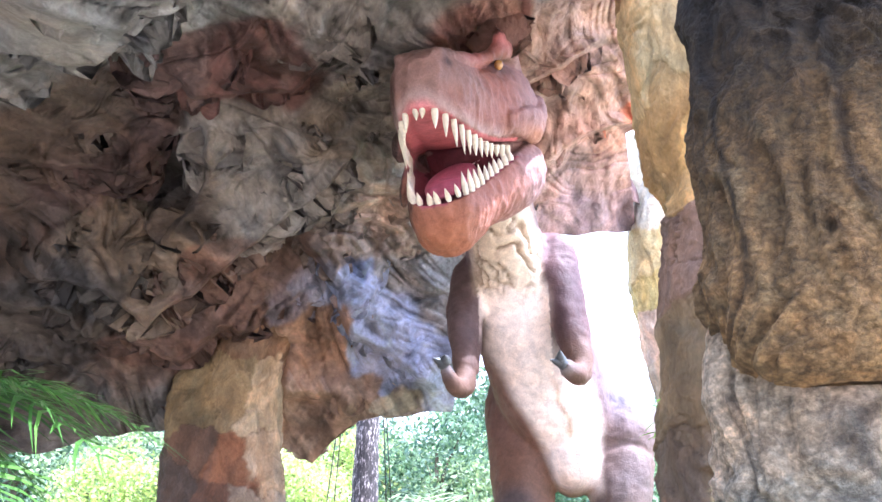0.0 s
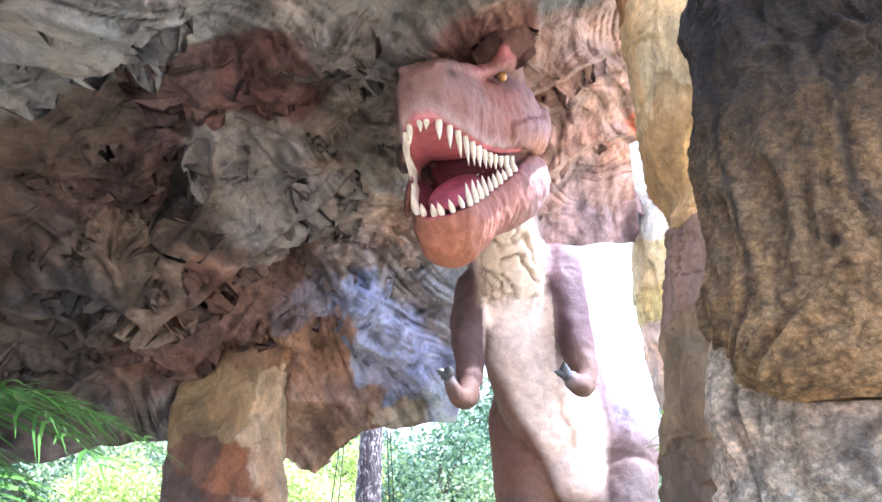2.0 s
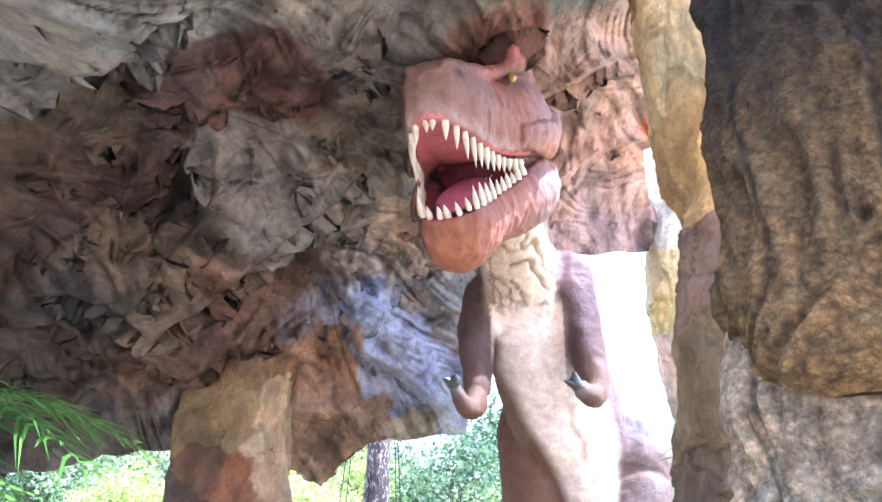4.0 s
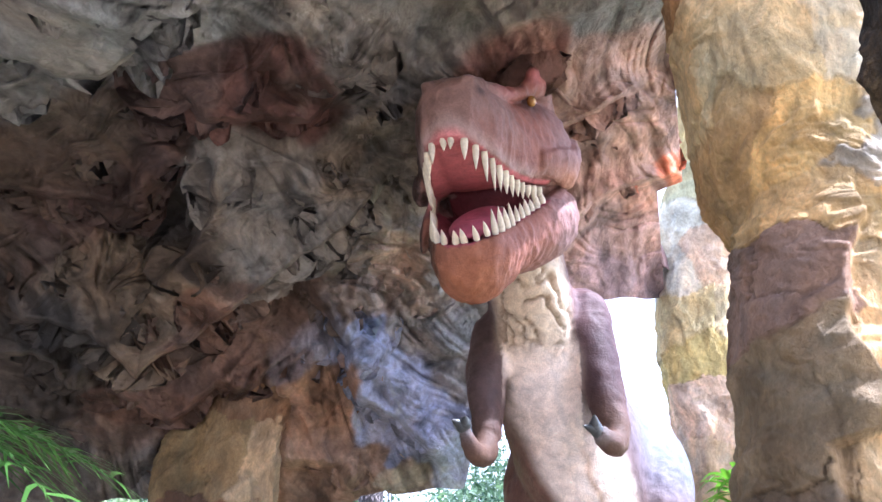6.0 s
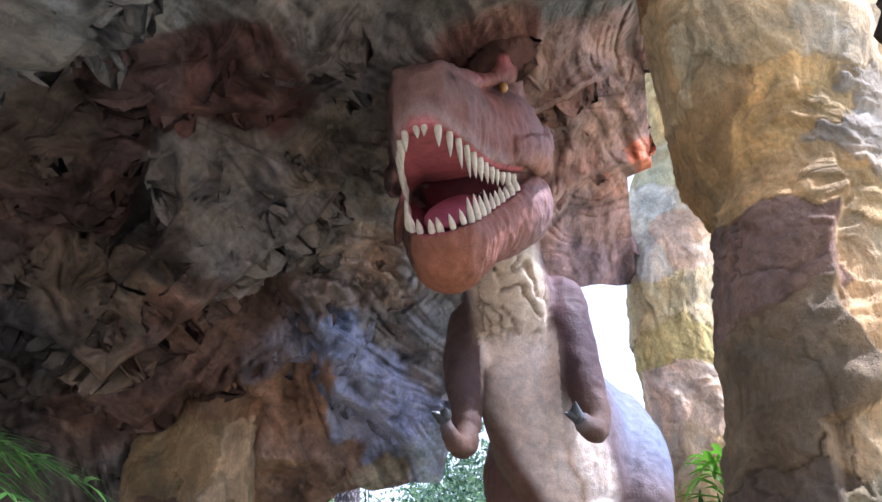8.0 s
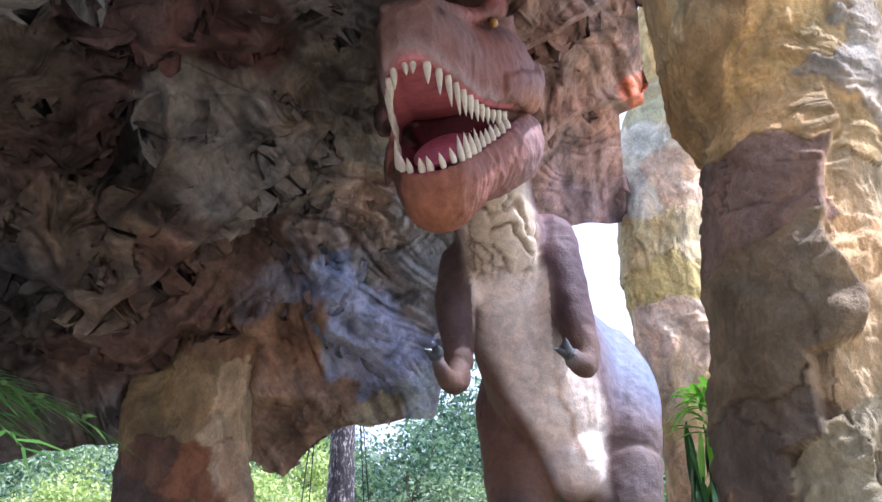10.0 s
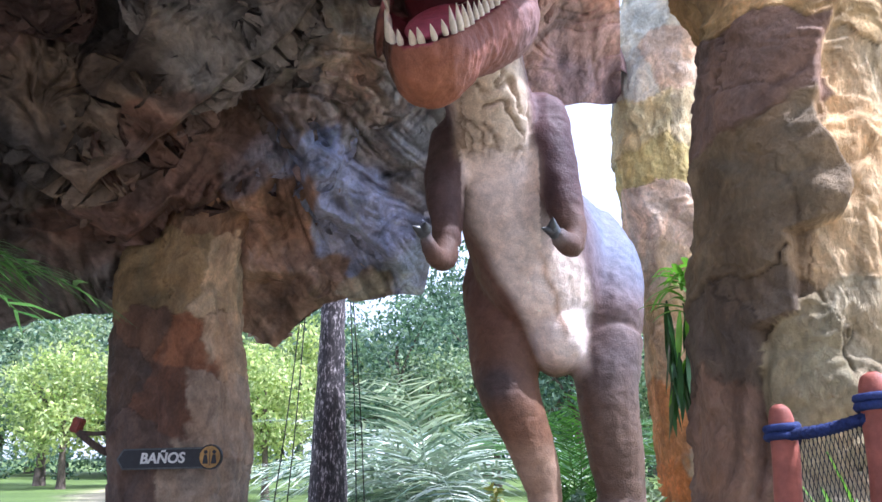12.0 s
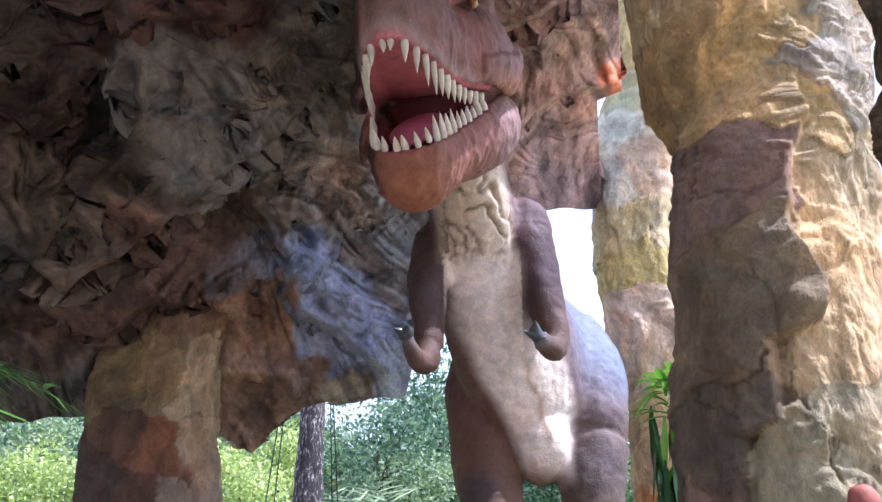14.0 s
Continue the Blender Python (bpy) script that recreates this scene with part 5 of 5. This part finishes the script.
def frond_mesh(length, rise, fall, n=34, leaf_len=0.45, seed=0, hang=0.5, width=0.035):
    """A feathery palm leaf along +x: a bent rib and two rows of narrow leaflets."""
    rng = np.random.default_rng(seed)
    t = np.linspace(0, 1, 14)
    rib = np.c_[length * (t - 0.12 * t ** 3), 0.05 * np.sin(t * 3 + seed), rise * np.sin(t * 1.9) - fall * t ** 2.4]
    vr, fr = tube([(*p, 0.016 * (1.15 - k), 0.016 * (1.15 - k)) for p, k in zip(rib, t)], 6, 2)
    vs, fs = [vr], list(fr)
    base = len(vr)
    for k in range(n):
        s = 0.12 + 0.88 * k / (n - 1)
        p = np.array([np.interp(s, t, rib[:, j]) for j in range(3)])
        q = np.array([np.interp(min(1, s + 0.03), t, rib[:, j]) for j in range(3)])
        d = (q - p) / (np.linalg.norm(q - p) + 1e-9) if s < 0.98 else d
        for side in (1, -1):
            droop = hang * rng.uniform(0.6, 1.7)
            L = leaf_len * (0.55 + 0.75 * math.sin(3.0 * min(1, s * 0.95 + 0.05))) * rng.uniform(0.85, 1.1)
            out = np.array([0.45 * d[0] + rng.uniform(-0.15, 0.25), side, 0.3 + 0.45 * d[2] + rng.uniform(-0.2, 0.15)])
            out /= np.linalg.norm(out)
            pts = []
            for j, w in ((0, 0.5), (0.35, 1.0), (0.7, 0.75), (1.0, 0.05)):
                c = p + out * L * j + np.array([0.10 * L * j, 0, -droop * L * j * j * 1.1])
                pts.append((c + d * width * w * 0.5, c - d * width * w * 0.5))
            for a_, b_ in pts:
                vs.append(np.array([a_, b_]))
            for j in range(3):
                fs.append([base + 2 * j, base + 2 * j + 1, base + 2 * j + 3, base + 2 * j + 2])
            base += 8
    return np.vstack(vs), fs


def palm(name, loc, fronds, material, label, stem=0.0, seed=0):
    """fronds: compass angle, tilt up, length, rise, fall, leaflet length."""
    p = thing(name, loc, label, "palm")
    if stem:
        v, f = limb([(0, 0, -loc[2], 0.07), (0.02, 0, -loc[2] * 0.5, 0.06), (0, 0, 0.05, 0.05)], 9)
        obj("stem", v, f, [BARK], parent=p)
    for k, (ang, tilt, length, rise, fall, leaf) in enumerate(fronds):
        v, f = frond_mesh(length, rise, fall, 30 if leaf > 0.6 else 38, leaf, seed + k, width=0.03 + 0.03 * (leaf > 0.6))
        ob = obj("frond", v, f, [material], parent=p, smooth=False)
        ob.matrix_basis = pose(0, 0, 0, 0, -tilt, ang)
    return p


rp = random.Random(3)
palm("palm", (-1.5, 15.0, 0.3), [(a + rp.uniform(-9, 9), rp.uniform(25, 72), rp.uniform(2.4, 3.8), 0.5, rp.uniform(1.6, 3.0), 0.7) for a in range(-20, 340, 20)], FROND_SUNLIT, "green feathery palm in the garden bed, sun glare put into its pale colour", 0, 20)
palm("palm", (-2.6, 16.5, 0.2), [(a + rp.uniform(-9, 9), rp.uniform(25, 70), rp.uniform(2.4, 3.6), 0.5, rp.uniform(1.5, 2.8), 0.65) for a in range(0, 360, 24)], FROND_SUNLIT, "green feathery palm in the garden bed, sun glare put into its pale colour", 0, 50)
palm("palm", (0.9, 13.4, 0.3), [(a, rp.uniform(55, 80), rp.uniform(2.2, 3.0), 0.2, rp.uniform(0.5, 1.1), 0.45) for a in range(10, 370, 30)], FROND, "bright green feathery palm behind the figure", 0, 80)
palm("palm", (3.9, 8.2, 0.4), [(a, rp.uniform(50, 80), rp.uniform(2.6, 3.6), 0.2, rp.uniform(0.5, 1.2), 0.5) for a in range(0, 360, 26)], FROND, "bright green feathery palm beside the rock pillar", 0, 110)
palm("palm", (-3.38, 4.15, 2.12), [(2, 30, 1.5, 0.3, 1.0, 0.42), (-14, 12, 1.5, 0.2, 0.8, 0.40), (-24, -14, 1.35, 0.2, 0.5, 0.40), (14, 42, 1.5, 0.2, 1.1, 0.38), (120, 40, 1.3, 0.2, 0.8, 0.32), (200, 40, 1.3, 0.2, 0.8, 0.3), (-70, 30, 1.2, 0.2, 0.8, 0.3), (60, 50, 1.4, 0.2, 0.9, 0.3)], FROND, "green palm with drooping feathery fronds under the roof", 1, 140)


def bush(name, loc, size, leaf, label, flowers=None, seed=0, leaf_size=0.11, n=26, per=60):
    rng = np.random.default_rng(seed)
    b = thing(name, loc, label, "bush")
    c = rng.normal(size=(n, 3))
    c = c / np.linalg.norm(c, axis=1)[:, None] * rng.random((n, 1)) ** 0.4 * np.array(size) * 0.5
    c[:, 2] = np.abs(c[:, 2]) * 2 * 0.85
    stems = [limb([(0, 0, -0.05, 0.02), (p[0] * 0.5, p[1] * 0.5, p[2] * 0.5, 0.015), (*p, 0.006)], 5, 2) for p in c]
    v, f = joined(stems)
    obj("stem", v, f, [BARK], parent=b)
    v, f = leaves(rng, c, per, np.array(size) * 0.16, leaf_size)
    obj("foliage", v, f, [leaf], parent=b, smooth=False)
    if flowers:
        top = c[c[:, 2] > size[2] * 0.3] + np.array([0, -0.08, 0.05])
        v, f = leaves(rng, top + np.array([0, 0, 0.06]), 16, (0.11, 0.11, 0.07), 0.055, slim=0.8)
        obj("blossom", v, f, [flowers], parent=b, smooth=False, label="orange-red blossom")
    return b


BLOOM = leafy("orange_blossom", (0.80, 0.28, 0.15), (0.90, 0.50, 0.36), 0.6, 0.2)
CROTON = leafy("yellow_croton_leaf", (0.14, 0.20, 0.04), (0.60, 0.52, 0.16), 0.4, 0.25)
bush("flower_bush", (-0.95, 11.2, 0), (1.0, 0.9, 1.0), LEAF_MID, "low green bush with orange-red flower heads", BLOOM, 1)
bush("flower_bush", (-0.55, 11.0, 0), (0.7, 0.7, 0.85), LEAF_MID, "low green bush with orange-red flower heads", BLOOM, 2)
bush("croton_bush", (-0.12, 10.9, 0), (0.65, 0.6, 1.5), CROTON, "yellow and green croton bush in the bed", None, 3, 0.13, 22, 40)
bush("green_bush", (0.75, 11.0, 0), (0.8, 0.8, 1.4), LEAF_DARK, "dark green bush behind the figure", None, 4)
bush("green_bush", (1.5, 10.3, 0), (0.7, 0.7, 1.5), LEAF_MID, "green bush behind the figure", None, 5)
bush("green_bush", (-1.9, 12.6, 0), (1.0, 0.8, 0.8), LEAF_MID, "low green bush beside the trunk", None, 6)
bush("flower_bush", (0.3, 12.2, 0), (1.2, 0.8, 1.3), LEAF_MID, "low green bush with orange-red flower heads", BLOOM, 7)


def blade_plant(name, loc, blades, material, label, seed=0, width=0.05):
    """A plant of long strap leaves. blades: compass angle, tilt, length, droop."""
    rng = np.random.default_rng(seed)
    p = thing(name, loc, label, "plant")
    for ang, tilt, length, droop, ox, oy, oz in blades:
        t = np.linspace(0, 1, 9)
        r = length * t
        zc = length * (math.sin(radians(tilt)) * t - droop * t ** 2)
        xc = r * math.cos(radians(tilt))
        w = width * np.sin(np.clip(t * 0.93 + 0.06, 0, 1) * np.pi) ** 0.7
        v = np.concatenate([np.c_[xc, w * 0.5, zc + w * 0.2], np.c_[xc, 0 * w, zc], np.c_[xc, -w * 0.5, zc + w * 0.2]])
        a = np.arange(8)
        f = np.vstack([np.c_[a, a + 1, a + 10, a + 9], np.c_[a + 9, a + 10, a + 19, a + 18]])
        ob = obj("leaf", v, f, [material], parent=p)
        ob.matrix_basis = pose(ox, oy, oz, rng.uniform(-15, 15), 0, ang)
    return p


rb = random.Random(9)
STRAP = leafy("strap_leaf", (0.10, 0.30, 0.03), (0.22, 0.45, 0.06), 0.35, 0.4)
STRAP_DARK = leafy("dark_strap_leaf", (0.012, 0.05, 0.015), (0.04, 0.12, 0.03), 0.35, 0.2)
vine = blade_plant("tall_plant", (1.6, 7.4, 0.0), [(rb.uniform(100, 290), rb.uniform(15, 75), rb.uniform(0.3, 0.5), rb.uniform(0.3, 0.9), rb.uniform(-0.1, 0.08), rb.uniform(-0.05, 0.05), 2.85 + rb.uniform(-0.2, 0.15)) for _ in range(34)]
            + [(rb.uniform(100, 290), rb.uniform(-85, -55), rb.uniform(0.3, 0.5), 0.1, rb.uniform(-0.14, 0.08), rb.uniform(-0.05, 0.05), rb.uniform(2.1, 2.8)) for _ in range(8)], STRAP, "tall green plant with drooping strap leaves beside the pillar", 1, 0.055)
for _ in range(60):
    t_, w_ = np.linspace(0, 1, 6), 0.05
    L_ = rb.uniform(0.3, 0.5)
    v = np.c_[0.15 * L_ * t_, 0 * t_, -L_ * t_]
    side = np.c_[0 * t_, w_ * 0.5 * np.sin(np.clip(t_ * 0.9 + 0.08, 0, 1) * np.pi), 0 * t_]
    a_ = np.arange(5)
    ob = obj("hanging_leaf", np.vstack([v + side, v - side]), np.c_[a_, a_ + 1, a_ + 7, a_ + 6], [STRAP_DARK], parent=vine)
    ob.matrix_basis = pose(rb.uniform(-0.24, 0.04), rb.uniform(-0.06, 0.06), rb.uniform(2.0, 2.8), 0, 0, rb.uniform(0, 360))
v, f = limb([(0.12, 0, -0.05, 0.03), (0.10, 0, 1.2, 0.028), (0.02, 0, 2.2, 0.025), (-0.02, 0, 2.9, 0.02)], 8, 5)
obj("stem", v, f, [BARK], parent=vine)
blade_plant("strap_plant", (1.5, 4.1, 0.9), [(rb.uniform(0, 360), rb.uniform(55, 88), rb.uniform(0.5, 0.95), rb.uniform(0.05, 0.35), rb.uniform(-0.18, 0.18), rb.uniform(-0.06, 0.06), 0) for _ in range(18)], STRAP, "tall green strap-leaved plant behind the net", 3, 0.045)
blade_plant("strap_plant", (1.24, 4.0, 0.95), [(rb.uniform(0, 360), rb.uniform(20, 70), rb.uniform(0.25, 0.5), rb.uniform(0.2, 0.6), rb.uniform(-0.1, 0.1), rb.uniform(-0.06, 0.06), 0) for _ in range(26)], STRAP_DARK, "dark green leafy plant behind the net", 4, 0.05)
bush("green_bush", (1.10, 3.72, 1.0), (0.3, 0.25, 0.5), LEAF_MID, "small green leafy plant at the fence post", None, 15, 0.075, 14, 14)


# ---- planter edge under the near plants ----
rock_pillar("planter_edge", [(-0.05, 1.75, 4.2, 1.0, 0.62), (0.4, 1.75, 4.2, 0.96, 0.58), (0.8, 1.75, 4.2, 0.92, 0.55), (0.93, 1.75, 4.2, 0.85, 0.5)], [(0.2, STONE), (0.8, SAND)], PILLAR, 233, "low sculpted rock planter at the pillar foot", 0.03, 0.02, 90, 10, category="planter")


# ---- fence posts, rope and net ----
def fence_post(loc, top, r):
    p = thing("fence_post", loc, "terracotta-painted round fence post with a domed top", "fence post", "fence posts")
    h = top - loc[2]
    v, f = tube([(0, 0, -0.02, r, r), (0.004, 0, h * 0.35, r * 0.97, r), (-0.004, 0, h * 0.7, r, r * 0.97), (0, 0, h * 0.93, r, r), (0, 0, h * 0.985, r * 0.8, r * 0.8), (0, 0, h, r * 0.25, r * 0.25)], 20, 6)
    v = v + 0.004 * np.c_[fbm(v * 9, 2, 501), fbm(v * 9, 2, 502), 0 * v[:, 0]]
    obj("shaft", v, f, [POST], parent=p)
    v, f = tube([(math.cos(a) * r * 1.12, math.sin(a) * r * 1.12, h - 0.12 + 0.012 * a / 3, 0.014, 0.014) for a in np.linspace(0, 14, 40)], 7, 2)
    obj("rope_binding", v, f, [ROPE], parent=p, label="wound blue rope")
    return p


POSTS = [((1.085, 3.9, 0.0), 1.735, 0.042), ((1.32, 3.72, 0.0), 1.82, 0.05), ((2.1, 3.45, 0.0), 1.9, 0.05)]
for loc, top, r in POSTS:
    fence_post(loc, top, r)


def strand(a, b, sag, r, turns, phase):
    t = np.linspace(0, 1, 60)
    c = np.array(a)[None] * (1 - t)[:, None] + np.array(b)[None] * t[:, None]
    c[:, 2] -= sag * 4 * t * (1 - t)
    ang = t * turns * 6.28 + phase
    c = c + np.c_[0.6 * np.sin(ang) * r * 0.5, np.sin(ang) * r, np.cos(ang) * r]
    return tube([(*p, r * 0.95, r * 0.95) for p in c], 7, 1)


for (a, ta, _), (b, tb, _) in zip(POSTS[:-1], POSTS[1:]):
    v, f = joined([strand((a[0], a[1] - 0.03, ta - 0.1), (b[0], b[1] - 0.03, tb - 0.12), 0.015, 0.011, 12, ph) for ph in (0, 2.1, 4.2)])
    tagged(obj("rope", v, f, [ROPE]), "twisted dark blue rope tied between fence posts", "rope")
    bits = []
    n = 22
    for k in range(-14, n):
        for s in (1, -1):
            pts = []
            for h in np.linspace(0, 1, 6):
                q = (k + s * h * 14) / n if s > 0 else (k + 14 - h * 14) / n
                if 0 <= q <= 1:
                    x = a[0] + (b[0] - a[0]) * q
                    y = a[1] + (b[1] - a[1]) * q
                    zt = (ta - 0.12) * (1 - q) + (tb - 0.13) * q
                    pts.append((x, y + 0.02, zt - h * 0.85, 0.0016, 0.0016))
            if len(pts) >= 2:
                bits.append(tube(pts, 4, 1))
    v, f = joined(bits)
    tagged(obj("net", v, f, [NET], smooth=False), "dark diamond-mesh net hung from the rope", "net")

# ---- trunk that carries the roof's edge, and swing ropes ----
def carrying_trunk():
    m, nt, bs = mat("speckled_palm_bark")
    co = coords(nt, (1, 1, 0.35))
    n1 = node(nt, "ShaderNodeTexNoise", Scale=26, Detail=5, Roughness=0.7)
    nt.links.new(co, n1.inputs["Vector"])
    nt.links.new(ramp(nt, n1.outputs[0], [(0.40, (0.03, 0.028, 0.03)), (0.54, (0.08, 0.07, 0.075)), (0.64, (0.55, 0.50, 0.50))]), bs.inputs["Base Color"])
    bs.inputs["Roughness"].default_value = 0.85
    b = node(nt, "ShaderNodeBump", Strength=0.9, Distance=0.03)
    nt.links.new(n1.outputs[0], b.inputs["Height"])
    nt.links.new(b.outputs[0], bs.inputs["Normal"])
    v, f = tube([(-2.62, 12.4, -0.1, 0.36, 0.36), (-2.64, 12.4, 0.6, 0.30, 0.30), (-2.66, 12.4, 1.8, 0.25, 0.25), (-2.67, 12.4, 3.0, 0.20, 0.2), (-2.68, 12.4, 4.6, 0.17, 0.17)], 40, 30)
    v = v + 0.012 * np.c_[fbm(v * 7, 3, 511), fbm(v * 7, 3, 512), 0 * v[:, 0]]
    t = thing("palm_tree", (0, 0, 0), "dark speckled bare palm trunk standing under the roof edge", "palm")
    obj("trunk", v, f, [m], parent=t)


carrying_trunk()
for a, b in (((-3.0, 11.9, 3.9), (-3.32, 11.9, 0.55)), ((-2.95, 11.9, 3.8), (-3.12, 11.9, 0.5)), ((-2.3, 11.9, 3.9), (-2.1, 11.9, 0.5)), ((-2.25, 11.9, 3.8), (-1.98, 11.9, 0.55))):
    v, f = tube([(*a, 0.009, 0.009), (*(np.array(a) * 0.5 + np.array(b) * 0.5 + np.array([0.02, 0, 0])), 0.009, 0.009), (*b, 0.009, 0.009)], 6, 6)
    tagged(obj("swing_rope", v, f, [CORD]), "dark thin rope hanging from the roof edge", "rope", "hanging ropes")

# ---- sign ----
def sign():
    s = thing("sign", (-3.42, 8.93, 1.56), "black arrow-shaped wooden sign with white lettering and a gold disc", "sign")
    s.rotation_euler = (0, radians(-1.2), 0)
    black = plain("black_sign_paint", (0.018, 0.02, 0.024), 0.45, 0.3, 30, 0.2)
    rim = plain("grey_sign_rim", (0.10, 0.11, 0.11), 0.6, 0.3, 30, 0.3)
    gold = plain("gold_sign_paint", (0.42, 0.24, 0.07), 0.5, 0.3, 30, 0.3)
    white = plain("white_sign_paint", (0.75, 0.75, 0.72), 0.6, 0.1, 30, 0.1)

    def plate(name, pts, y0, y1, m, parent=s, label=""):
        bm = bmesh.new()
        fr = [bm.verts.new((x, y0, z)) for x, z in pts]
        bk = [bm.verts.new((x, y1, z)) for x, z in pts]
        bm.faces.new(fr)
        bm.faces.new(bk[::-1])
        for k in range(len(pts)):
            bm.faces.new((fr[k], bk[k], bk[(k + 1) % len(pts)], fr[(k + 1) % len(pts)]))
        bmesh.ops.recalc_face_normals(bm, faces=bm.faces)
        return part(name, bm, m, parent, label)
    plate("rim", [(-0.57, 0), (-0.50, -0.105), (0.44, -0.105), (0.44, 0.105), (-0.50, 0.105)], -0.012, 0.02, rim)
    plate("board", [(-0.545, 0), (-0.488, -0.088), (0.43, -0.088), (0.43, 0.088), (-0.488, 0.088)], -0.02, 0.0, black)
    disc = plate("disc", [(0.44 + 0.125 * math.cos(a), 0.005 + 0.125 * math.sin(a)) for a in np.linspace(0, 6.28, 40, endpoint=False)], -0.028, 0.01, black, s, "round disc with gold ring and figures")
    plate("disc_face", [(0.44 + 0.108 * math.cos(a), 0.005 + 0.108 * math.sin(a)) for a in np.linspace(0, 6.28, 40, endpoint=False)], -0.032, -0.02, gold, disc)
    for cx in (-0.045, 0.045):
        plate("pictogram", [(0.44 + cx + 0.02 * math.cos(a), 0.055 + 0.02 * math.sin(a)) for a in np.linspace(0, 6.28, 14, endpoint=False)], -0.036, -0.03, black, disc)
        plate("pictogram", [(0.44 + cx - 0.014, 0.03), (0.44 + cx - 0.03, -0.06), (0.44 + cx + 0.03, -0.06), (0.44 + cx + 0.014, 0.03)], -0.036, -0.03, black, disc)
    plate("divider", [(0.437, 0.08), (0.437, -0.075), (0.443, -0.075), (0.443, 0.08)], -0.036, -0.03, black, disc)
    cu = bpy.data.curves.new("lettering", "FONT")
    cu.body, cu.size, cu.extrude, cu.offset = "BAÑOS", 0.145, 0.004, 0.004
    cu.align_x, cu.align_y, cu.shear = "CENTER", "CENTER", 0.12
    tmp = new("lettering_curve", cu)
    me = bpy.data.meshes.new_from_object(tmp.evaluated_get(bpy.context.evaluated_depsgraph_get()))
    bpy.data.objects.remove(tmp)
    me.materials.append(white)
    t = new("lettering", me)
    t.parent = s
    t.matrix_basis = pose(-0.07, -0.025, 0.0, 90, 0, 0)
    t["label"] = "white lettering"


sign()


def branch_bracket():
    b = thing("branch_bracket", (-4.3, 9.2, 1.75), "short dead branch with a small red box on the pillar", "branch")
    v, f = joined([limb([(0.15, 0.3, -0.22, 0.05), (-0.08, 0.1, -0.1, 0.04), (-0.28, 0.0, 0.06, 0.035), (-0.34, 0, 0.12, 0.03)], 9), limb([(0.15, 0.3, 0.12, 0.03), (-0.1, 0.05, 0.07, 0.025), (-0.28, 0, 0.08, 0.025)], 8)])
    obj("branch", v, f, [BARK], parent=b)
    bm = bmesh.new()
    bmesh.ops.create_cube(bm, size=1, matrix=pose(-0.33, 0, 0.16, 0, 18, 0) @ Matrix.Diagonal((0.11, 0.10, 0.16, 1)))
    bmesh.ops.bevel(bm, geom=bm.edges[:], offset=0.012, segments=2, affect="EDGES")
    part("box", bm, plain("faded_red_paint", (0.30, 0.07, 0.045), 0.6, 0.3, 25, 0.3), b, "small faded red box")


branch_bracket()
v, f = limb([(-0.72, 7.6, -0.05, 0.075), (-0.72, 7.6, 0.5, 0.07), (-0.72, 7.6, 0.86, 0.065), (-0.72, 7.6, 0.92, 0.03)], 14, 6)
tagged(obj("wooden_post", v, f, [BARK]), "short weathered wooden post in the garden bed", "post")
